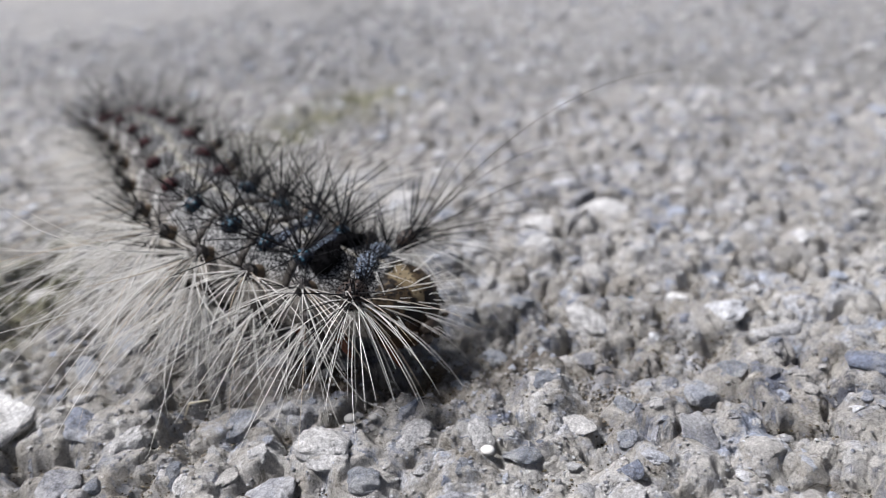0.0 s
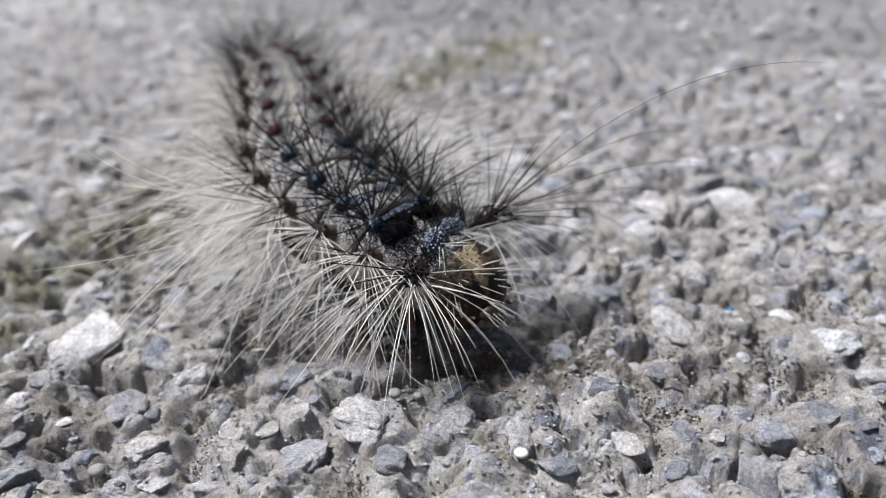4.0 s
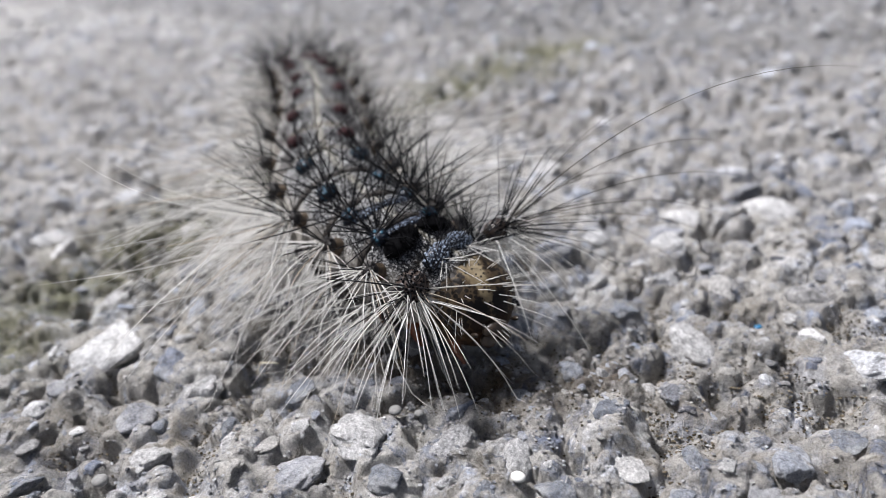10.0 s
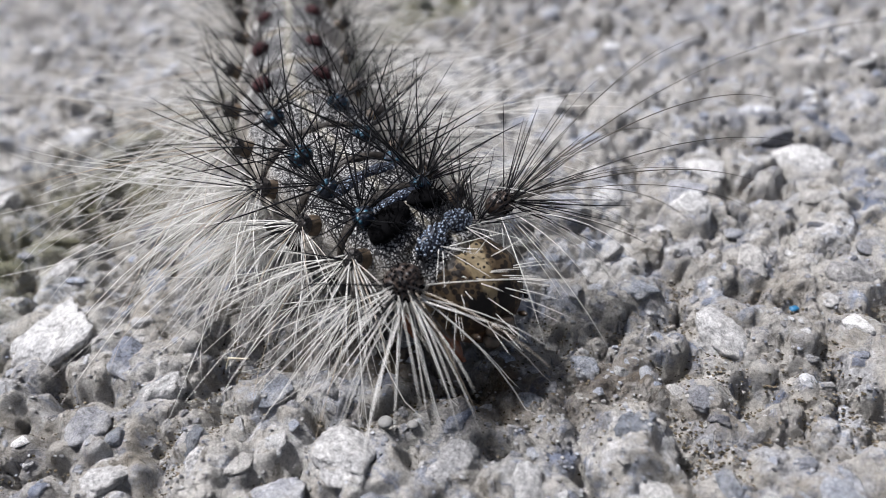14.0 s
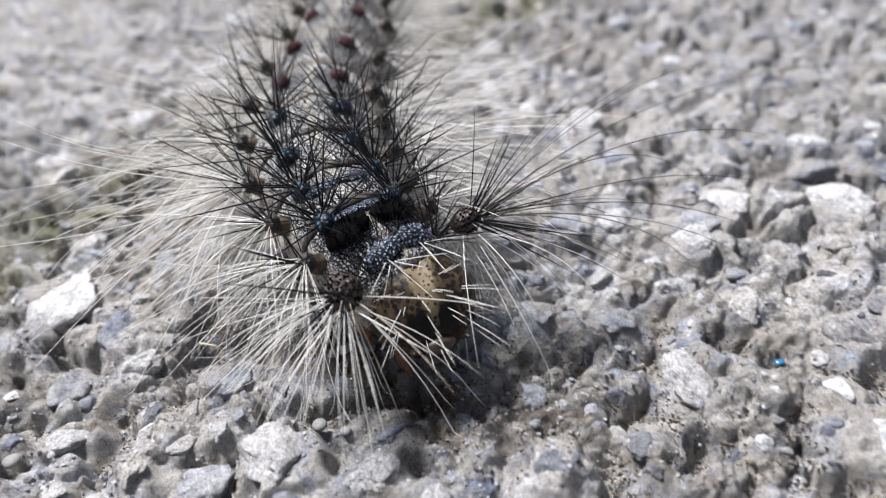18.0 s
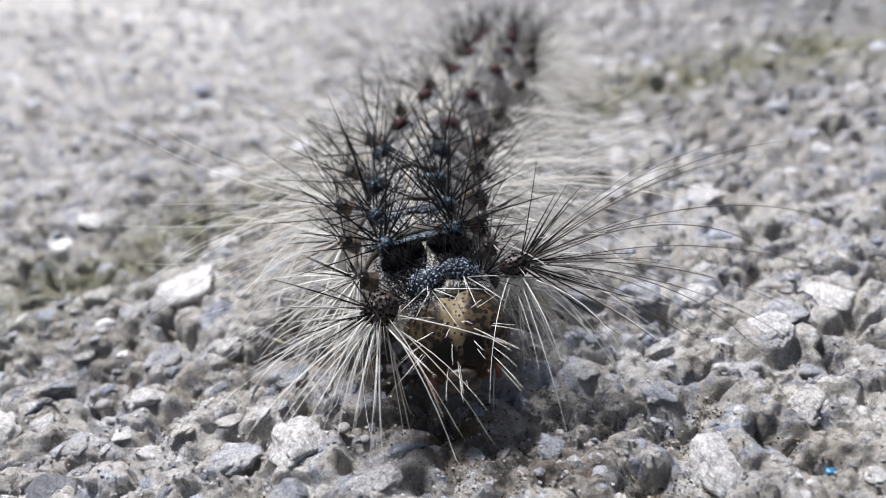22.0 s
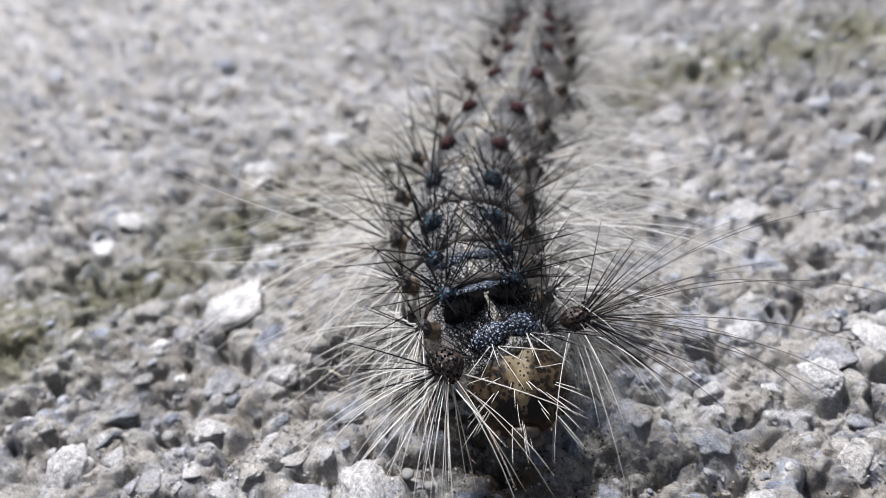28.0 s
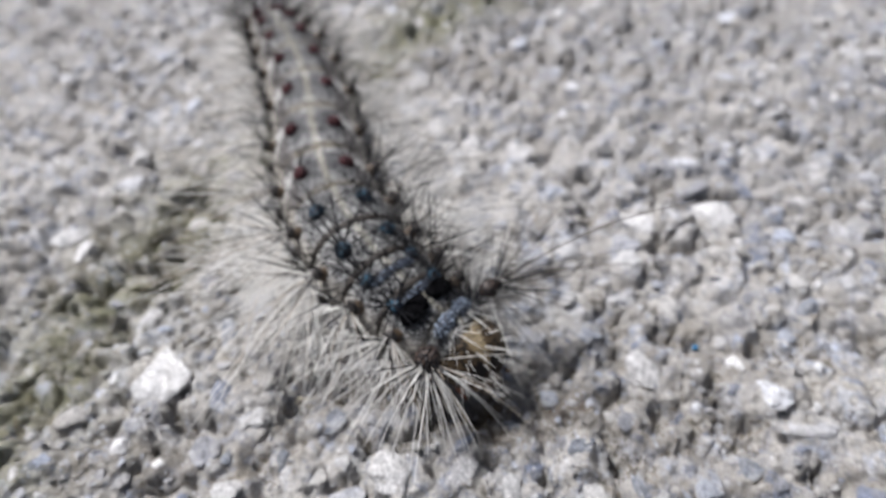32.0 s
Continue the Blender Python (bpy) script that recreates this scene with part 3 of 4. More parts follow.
def build_ground(seats):
    xs, ys = spread(-30, 20, 0.125, 60000), spread(18, 54, 0.125, 60000)
    X, Y = np.meshgrid(xs, ys)
    Z, tone = ground_height(X, Y, tones=True)
    # cement collars that hold each stone
    for x, y, r, z in seats:
        i0, i1 = np.searchsorted(ys, (y - 2.6 * r, y + 2.6 * r))
        j0, j1 = np.searchsorted(xs, (x - 2.6 * r, x + 2.6 * r))
        if i1 - i0 < 3 or j1 - j0 < 3:
            continue
        gx, gy = X[i0:i1, j0:j1], Y[i0:i1, j0:j1]
        d = np.hypot(gx - x, gy - y) / r + 0.55 * lattice_noise(gx, gy, 0.9, 71)
        dome = z + r * 0.20 * np.sqrt(np.clip(1 - (d / 1.4) ** 2, 0, 1)) + 0.12 * lattice_noise(gx, gy, 0.45, 73) - 0.9 * r * np.clip(d - 0.80, 0, None) - np.where(d > 2.2, 9.0, 0.0)
        Z[i0:i1, j0:j1] = np.maximum(Z[i0:i1, j0:j1], dome)
    GRID.update(xs=xs, ys=ys, Z=Z)
    n, m = X.shape
    idx = np.arange(n * m).reshape(n, m)
    a, b, c, d = idx[:-1, :-1].ravel(), idx[:-1, 1:].ravel(), idx[1:, 1:].ravel(), idx[1:, :-1].ravel()
    tris = np.concatenate([np.stack([a, b, c], 1), np.stack([a, c, d], 1)])
    me = array_mesh("pavement", np.stack([X, Y, Z], -1).reshape(-1, 3) * MM, tris, MAT_CONCRETE)
    dist = line_distance(X, Y, MOSS_LINE) + 1.6 * lattice_noise(X, Y, 4.0, 41)
    wide = 6.2 + 2.6 * lattice_noise(X, Y, 17.0, 43)
    moss = np.exp(-(np.clip(dist, 0, None) / wide) ** 2)
    keep = me.attributes.new("moss", "FLOAT", "POINT")
    keep.data.foreach_set("value", moss.ravel().astype(np.float32))
    soil_shade = np.zeros(X.shape)
    for sx, sy, rx, ry, much in SOIL_SHADE_BEDS:
        soil_shade = np.maximum(soil_shade, much * np.exp(-(np.hypot((X - sx) / rx, (Y - sy) / ry) + 0.35 * lattice_noise(X, Y, 1.7, 47)) ** 2))
    keep = me.attributes.new("soil_shade", "FLOAT", "POINT")
    keep.data.foreach_set("value", soil_shade.ravel().astype(np.float32))
    keep = me.attributes.new("slab", "FLOAT", "POINT")
    keep.data.foreach_set("value", np.clip(behind_joint(X, Y) / 3.0, 0, 1).ravel().astype(np.float32))
    keep = me.attributes.new("far_shade", "FLOAT", "POINT")      # darkening with distance, in place of shade in the far relief
    keep.data.foreach_set("value", np.clip((Y + 0.3 * X - 50 + 9 * lattice_noise(X, Y, 21.0, 97)) / 45.0, 0, 0.75).ravel().astype(np.float32))
    keep = me.attributes.new("tone", "FLOAT", "POINT")
    keep.data.foreach_set("value", tone.ravel().astype(np.float32))
    return tagged(new("pavement", me), "weathered grey exposed-aggregate concrete with mossy joint", "pavement", kind="structure")



placed = scatter()
seat_rng = np.random.default_rng(33)
seat_ground = ground_height(np.array([p[0] for p in placed]), np.array([p[1] for p in placed]))
seats = [(x, y, r, max(-0.9, min(0.2, g)) + (seat_rng.uniform(-0.25, 0.24) if sort == "common" else 0.12) * r) for (x, y, r, sort), g in zip(placed, seat_ground)]
pavement = build_ground(seats)


def build_stones():
    rng = np.random.default_rng(5)
    score = [(math.hypot(x + 3, (y - 29) * 1.0) - 4 * r if s == "common" else -1000, k) for k, (x, y, r, s) in enumerate(placed)]
    single = {k for _, k in sorted(score)[:290]}
    shared = {}
    verts, tris, count = [], [], 0
    for k, (x, y, r, sort) in enumerate(placed):
        z = seats[k][3]
        kind = int(rng.integers(40))
        if k in single:
            mat = {"white": MAT_WHITE, "pale": MAT_STONE, "blue": MAT_BLUE, "common": MAT_STONE}[sort]
            key = (kind, mat.name)
            if key not in shared:
                p, f = SHAPES_FINE[kind]
                shared[key] = array_mesh("stone", p * MM, f, mat)
            ob = new("stone", shared[key])
            ob.parent = pavement
            ob.matrix_basis = Matrix.Translation((x * MM, y * MM, z * MM)) @ Euler((rng.normal(0, 0.3), rng.normal(0, 0.3), rng.uniform(0, 6.28))).to_matrix().to_4x4() @ Matrix.Diagonal((r, r, 0.72 * r, 1))
        else:
            away = math.hypot(x + 5, y - 38)
            shapes = SHAPES_MID if away < 30 else SHAPES if away < 75 else SHAPES_FAR
            p, f = shapes[kind % len(shapes)]
            verts.append((p @ turn_matrix(rng).T) * np.array([r, r, 0.72 * r]) + np.array([x, y, z]))
            tris.append(f + count)
            count += len(p)
    me = array_mesh("gravel", np.concatenate(verts) * MM, np.concatenate(tris), MAT_GRAVEL)
    gravel = new("gravel", me)
    gravel.parent = pavement
    tagged(gravel, "grey and bluish crushed aggregate bedded in concrete", kind="stuff")


def build_crumbs():
    """Fine grit lying between the stones."""
    rng = np.random.default_rng(15)
    v, f = ICO[1]
    n = 6000
    x, y = rng.normal(-3, 17, n), 16 + np.abs(rng.normal(0, 24, n))
    z = ground_at(x, y)
    verts, tris = [], []
    for k in range(n):
        r = rng.uniform(0.06, 0.15)
        p = v * rng.uniform(0.5, 1.2, (len(v), 1)) * r * np.array([1, 0.8, 0.55])
        verts.append(p + np.array([x[k], y[k], z[k] + 0.3 * r]))
        tris.append(f + k * len(v))
    grit = new("grit", array_mesh("grit", np.concatenate(verts) * MM, np.concatenate(tris), MAT_GRAVEL, smooth=False))
    grit.parent = pavement
    tagged(grit, "fine grey grit between the stones", kind="stuff")

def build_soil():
    """Dark earth crumbs and plant dust in the hollows; their colour also deepens the shade."""
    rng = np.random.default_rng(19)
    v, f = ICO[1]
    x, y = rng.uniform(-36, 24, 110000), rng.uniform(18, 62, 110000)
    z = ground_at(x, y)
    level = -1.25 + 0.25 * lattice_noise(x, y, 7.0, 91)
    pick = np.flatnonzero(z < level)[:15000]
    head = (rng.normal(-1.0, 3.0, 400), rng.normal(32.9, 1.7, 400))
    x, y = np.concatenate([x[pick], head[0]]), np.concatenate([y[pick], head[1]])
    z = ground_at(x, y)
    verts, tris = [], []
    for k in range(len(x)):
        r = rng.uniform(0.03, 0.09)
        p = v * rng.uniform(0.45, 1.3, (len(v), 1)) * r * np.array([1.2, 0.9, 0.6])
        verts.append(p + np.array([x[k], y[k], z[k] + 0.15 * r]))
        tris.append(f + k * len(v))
    soil_shade = new("soil_crumbs", array_mesh("soil_crumbs", np.concatenate(verts) * MM, np.concatenate(tris), MAT_SOIL, smooth=False))
    soil_shade.parent = pavement
    tagged(soil_shade, "dark brown earth crumbs between the stones, also darkening the shaded gaps", kind="stuff")

# ---- the caterpillar ----


AXIS = [(-38.2, 77.0), (-36.2, 74.6), (-33.8, 71.6), (-31.0, 68.0), (-27.8, 63.6), (-24.4, 58.1), (-21.4, 52.1), (-18.3, 46.8),
        (-15.4, 42.9), (-12.4, 39.8), (-9.6, 37.6), (-7.1, 36.1), (-4.4, 35.05), (-2.4, 34.3)][::-1]
# the rings from the neck to the tail: half width, half height, height of the middle line
RINGS = [(2.6, 2.2, 3.7), (3.2, 2.65, 3.95), (3.55, 2.95, 4.25), (3.85, 3.15, 4.4), (4.0, 3.3, 4.5), (4.0, 3.3, 4.5), (4.0, 3.3, 4.5),
         (3.9, 3.3, 4.5), (3.75, 3.2, 4.45), (3.5, 3.1, 4.4), (3.2, 2.9, 4.2), (2.7, 2.5, 3.8), (2.0, 1.8, 3.2)]


def spline(points, t):
    i = int(min(max(math.floor(t), 0), len(points) - 2))
    w = t - i
    p0, p1, p2, p3 = (np.array(points[min(max(k, 0), len(points) - 1)], float) for k in (i - 1, i, i + 1, i + 2))
    return 0.5 * (2 * p1 + (p2 - p0) * w + (2 * p0 - 5 * p1 + 4 * p2 - p3) * w * w + (3 * p1 - p0 - 3 * p2 + p3) * w ** 3)


BASE = np.array([-14.0, 42.0, 0.0])     # the animal's own origin, millimetres


def ring_frame(t):
    """On the body at ring parameter t (1 = first ring): middle, forward, left, half width, half height."""
    c = spline(AXIS, t)
    d = spline(AXIS, t - 0.05) - spline(AXIS, t + 0.05)
    d /= np.linalg.norm(d)
    w, h, z = spline(RINGS, t - 1)
    fwd = np.array([d[0], d[1], 0.0])
    left = np.array([d[1], -d[0], 0.0]) * -1.0
    return np.array([c[0], c[1], z]), fwd, left, w, h


def skin_point(t, angle):
    """A place on the skin and its outward normal; angle in degrees from the back, positive to the animal's own left."""
    c, fwd, left, w, h = ring_frame(t)
    a = radians(angle)
    p = c + left * w * math.sin(a) + np.array([0, 0, h * math.cos(a)])
    n = left * math.sin(a) / w + np.array([0, 0, math.cos(a) / h])
    return p, n / np.linalg.norm(n), fwd


caterpillar = tagged(new("caterpillar"), "hairy grey-black caterpillar with blue and red warts on concrete", "caterpillar")
caterpillar.location = BASE * MM


def local(p):
    return (np.asarray(p) - BASE) * MM


def blob(name, center, axes, sizes, material, parent, label="", level=3, wobble=0.05, seed=0):
    """A lumpy ball with its own three axes (columns) and half sizes."""
    v, f = ICO[level]
    q = np.array([noise.noise(Vector(p * 2.2) + Vector((seed * 3.1, 0, 0))) for p in v])
    p = (v * (1 + wobble * q)[:, None]) * np.array(sizes)
    return mesh_object(name, local(np.asarray(center) + p @ np.array(axes)), f, material, parent, label)


def hair(verts, faces, start, way, length, radius, droop, bend, sides=4, steps=7):
    """Adds one tapered, curved hair."""
    d = way / np.linalg.norm(way)
    p = np.array(start, float)
    ref = np.array([0.31, 0.77, 0.55])
    first = len(verts)
    for k in range(steps + 1):
        s = k / steps
        r = radius * (1 - s) ** 0.55 * (1 if k else 0.9) + 0.004
        u = np.cross(d, ref)
        u /= np.linalg.norm(u)
        w = np.cross(d, u)
        for j in range(sides):
            a = 2 * math.pi * j / sides
            verts.append(p + (u * math.cos(a) + w * math.sin(a)) * r)
        step = length / steps
        p = p + d * step
        d = d + np.array([0, 0, -droop * step * (0.4 + s)]) + bend * step
        d /= np.linalg.norm(d)
        if p[2] < 0.35:
            p[2] = 0.35
            d[2] = max(d[2], 0.02)
            length *= 0.35
    for k in range(steps):
        for j in range(sides):
            a, b = first + k * sides + j, first + k * sides + (j + 1) % sides
            faces.append((a, b, b + sides, a + sides))


def tuft(rng, parent, center, normal, count, length, radius, spread_deg, material, name="hair_tuft", droop=0.012, base=0.35, wild=0.05, label="", steps=7, fall=None):
    """A fan of hairs that stand on one wart."""
    verts, faces = [], []
    normal = np.asarray(normal, float)
    ref = np.array([0.2, 0.5, 0.84])
    u = np.cross(normal, ref)
    u /= np.linalg.norm(u)
    w = np.cross(normal, u)
    for k in range(count):
        tilt = radians(spread_deg) * math.sqrt((k + 0.5) / count)
        a = k * 2.39996 + rng.normal(0, 0.25)
        d = normal * math.cos(tilt) + (u * math.cos(a) + w * math.sin(a)) * math.sin(tilt)
        start = np.asarray(center) + d * base * 0.9 + rng.normal(0, 0.22, 3) * base
        d = d + rng.normal(0, 0.09, 3)
        if fall is not None and d[2] > fall:
            d[2] = fall - rng.uniform(0.0, 0.5)
        size = rng.uniform(*length)
        hair(verts, faces, start, d, size, rng.uniform(*radius), droop * rng.uniform(0.4, 1.5), rng.normal(0, wild, 3) * 0.6, steps=steps)
    return mesh_object(name, [local(v) for v in verts], faces, material, parent, label)


def studs(name, center, axes, sizes, count, radius, material, parent, label, seed):
    """Small hard beads spread over the outer side of a plate or wart, joined into one mesh."""
    rng = np.random.default_rng(seed)
    v, f = ICO[1]
    verts, faces = [], []
    for k in range(count):
        z = 1 - 1.15 * (k + 0.5) / count
        a = k * 2.39996 + rng.normal(0, 0.12)
        d = np.array([math.sqrt(1 - z * z) * math.cos(a), math.sqrt(1 - z * z) * math.sin(a), z])
        p = np.asarray(center) + (d * np.array(sizes)) @ np.array(axes)
        faces.extend((f + len(verts)).tolist())
        verts.extend(local(p + v * radius * rng.uniform(0.75, 1.25)))
    return mesh_object(name, verts, faces, material, parent, label)


def build_ring(i):
    """Ring i of the body (0 = behind the head) as a bulging, wrinkled section."""
    t0, t1 = i + (0.80 if i == 0 else 0.47), i + 1.53
    rows, cols = 15, 56
    verts, uvs, faces = [], [], []
    for r in range(rows):
        v = r / (rows - 1)
        t = t0 + (t1 - t0) * v
        c, fwd, left, w, h = ring_frame(min(t, 13.45))
        swell = 0.86 + 0.16 * math.sin(math.pi * v) ** 0.6
        if i == 12:
            swell *= math.sqrt(max(0.02, 1 - max(0, v - 0.35) ** 2 / 0.43))
        for k in range(cols + 1):
            a = 2 * math.pi * (k / cols - 0.5)
            p = c + left * w * math.sin(a) * swell + np.array([0, 0, h * math.cos(a) * swell])
            q = noise.fractal(Vector(p * 0.9), 0.8, 2.0, 4) * 0.16 + noise.noise(Vector((p[0] * 0.5, p[1] * 0.5, a * 5))) * 0.08
            out = left * math.sin(a) + np.array([0, 0, math.cos(a)])
            verts.append(local(p + out * q))
            uvs.append((k / cols, v))
    for r in range(rows - 1):
        for k in range(cols):
            a = r * (cols + 1) + k
            faces.append((a, a + 1, a + cols + 2, a + cols + 1))
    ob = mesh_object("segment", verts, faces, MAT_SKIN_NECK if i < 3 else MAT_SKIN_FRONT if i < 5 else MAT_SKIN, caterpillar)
    layer = ob.data.uv_layers.new(name="ring")
    for loop in ob.data.loops:
        layer.data[loop.index].uv = uvs[loop.vertex_index]
    return ob


def fold_band(t, parent):
    """The dark bare fold that shows between two of the front rings, over the back and down both sides."""
    verts, faces = [], []
    n, sides = 41, 8
    for k in range(n):
        p, out, fwd = skin_point(t, -84 + 168 * k / (n - 1))
        c = ring_frame(t)[0]
        p = c + (p - c) * 0.92
        r = 0.30 * (0.35 + 0.65 * math.sin(math.pi * k / (n - 1)) ** 0.5) * (1 + 0.12 * math.sin(k * 1.7))
        for j in range(sides):
            a = 2 * math.pi * j / sides
            verts.append(local(p + fwd * r * 1.1 * math.cos(a) + out * r * 0.8 * math.sin(a)))
    for k in range(n - 1):
        for j in range(sides):
            a, b = k * sides + j, k * sides + (j + 1) % sides
            faces.append((a, b, b + sides, a + sides))
    mesh_object("fold", verts, faces, MAT_FOLD, parent, "bare dark brown skin fold")


def skin_axes(n, fwd):
    side = np.cross(n, fwd)
    side /= np.linalg.norm(side)
    return [side, np.cross(side, n), n]


def build_caterpillar():
    rng = np.random.default_rng(11)
    for i in range(13):
        seg = build_ring(i)
        t = i + 1.0
        tail = i >= 9
        for side in (-1, 1):
            if i == 0:
                continue
            # dorsal warts: blue on the front rings, red behind
            p, n, fwd = skin_point(t + {1: 0.32, 2: 0.15}.get(i, 0.0), side * (27 if i > 2 else 31))
            red = i >= 5
            size = 0.64 if red else 0.66 if i > 2 else 0.55
            blob("wart", p + n * 0.12, skin_axes(n, fwd), (size, size, 0.48), MAT_RED_WART if red else MAT_BLUE_WART, seg,
                 "dark red wart" if red else "blue-black wart", seed=i * 2 + side)
            up = n * 0.7 + np.array([0, 0, 0.5])
            up /= np.linalg.norm(up)
            tuft(rng, seg, p + n * 0.35, up, 21 if not red else 13, (2.4, 6.2) if not red else (2.2, 5.2) if i < 9 else (2.6, 6.2), (0.034, 0.054) if not red else (0.026, 0.042), 74 if not red else 60, MAT_HAIR_BLACK, base=0.5, wild=0.02, droop=0.0, label="stiff black bristles", steps=5)
            # side warts on short brown stalks: dark bristles above, cream fans below
            p, n, fwd = skin_point(t, side * 62)
            axes = skin_axes(n, fwd)
            blob("stalk", p + n * 0.1, axes, (0.52, 0.46, 0.75), MAT_STALK, seg, "brown stalk", seed=i * 3 + side)
            blob("wart", p + n * 0.75, axes, (0.52, 0.52, 0.42), MAT_GREY_WART, seg, "dark side wart", seed=i * 5 + side)
            tip = p + n * 0.85
            if i > 2:
                tuft(rng, seg, tip, n * 0.9 + np.array([0, 0, 0.25]), 16 if not red else 14, (2.4, 5.6), (0.024, 0.038), 62, MAT_HAIR_BLACK, base=0.4, droop=0.004, wild=0.02, label="black side bristles", steps=6)
                tuft(rng, seg, tip, n + np.array([0, 0, -0.5]), 62 if not red else 30, (5.0, 13.5) if i < 7 else (4.0, 9.0), (0.0164, 0.0275), 58, MAT_HAIR_WHITE, base=0.4, droop=0.03, wild=0.05, label="long cream hairs", fall=0.22)
            else:
                tuft(rng, seg, tip, n * 0.8 + np.array([0, 0, 0.3]), 13, (1.6, 3.8), (0.022, 0.034), 60, MAT_HAIR_BLACK, base=0.4, droop=0.0, wild=0.02, label="black side bristles", steps=5)
                tuft(rng, seg, tip, n * 0.85 + fwd * 0.1 + np.array([0, 0, -0.6]), 30, (3.5, 7.5), (0.019, 0.031), 76, MAT_HAIR_WHITE, base=0.45, droop=0.16, wild=0.035, label="fan of cream hairs", fall=0.3)
            # lower warts: cream hair that hangs to the ground
            p, n, fwd = skin_point(t, side * 98)
            blob("wart", p + n * 0.2, skin_axes(n, fwd), (0.6, 0.52, 0.45), MAT_GREY_WART, seg, seed=i * 7 + side)
            tuft(rng, seg, p + n * 0.4, n + np.array([0, 0, -0.25]), 24 if i < 3 else 90 if not red else 44, (4.0, 9.0), (0.0150, 0.0250), 56, MAT_HAIR_WHITE, base=0.45, droop=0.05, wild=0.06, label="hanging cream hairs", fall=0.05)
            p, n, fwd = skin_point(t, side * 128)
            blob("wart", p + n * 0.15, skin_axes(n, fwd), (0.55, 0.5, 0.4), MAT_GREY_WART, seg, seed=i * 9 + side)
            tuft(rng, seg, p + n * 0.3, n + np.array([0, 0, 0.1]), 8 if i < 3 else 28 if not red else 16, (2.8, 6.4), (0.0197, 0.0292), 66, MAT_HAIR_WHITE, base=0.4, droop=0.05, label="cream belly hairs", steps=6)
        if i in (1, 2, 3):
            fold_band(i + 1.5, seg)
        if i == 0:
            build_collar(rng, seg)
        if i in (3, 4):
            for side in (-1, 1):
                p, n, fwd = skin_point(t - 0.1, side * 9)
                tuft(rng, seg, p, n, 5, (1.3, 2.8), (0.022, 0.036), 70, MAT_HAIR_BLACK, base=0.3, wild=0.02, droop=0.0, label="black bristles", steps=4)
        if i in (1, 2):
            for side in (-1, 1):
                p, n, fwd = skin_point(t + (0.22 if i == 1 else 0.0), side * 15)
                blob("back_plate", p - n * 0.08, skin_axes(n, fwd), (1.15, 0.42, 0.30), MAT_SHIELD, seg, "blue-black granular plate", wobble=0.12, seed=side + 9)
            # extra bristles on the crowded rings behind the neck
            for side in (-1, 1):
                for dt, angle, count in ((0.42, 12, 7), (0.45, 40, 6)):
                    p, n, fwd = skin_point(t + dt, side * angle)
                    tuft(rng, seg, p, n + np.array([0, 0, 0.3]), count, (1.4, 3.0), (0.022, 0.036), 72, MAT_HAIR_BLACK, base=0.3, wild=0.02, droop=0.0, label="black bristles", steps=4)
        if i == 1:
            for side in (-1, 1):
                p, n, fwd = skin_point(1.95, side * 22.5)
                blob("velvet_spot", p + n * 0.06, skin_axes(n, fwd), (1.18, 0.82, 0.42), MAT_VELVET, seg, "velvet black spot", wobble=0.2, seed=side)
                tuft(rng, seg, p - n * 0.3, n, 90, (0.4, 1.1), (0.018, 0.028), 75, MAT_VELVET, base=0.75, wild=0.02, droop=0.0, label="short black velvet pile", steps=3)
        # legs
        if i in (0, 1, 2):
            for side in (-1, 1):
                build_leg(i, side)
        if i in (5, 6, 7, 8, 12):
            for side in (-1, 1):
                build_proleg(i, side)


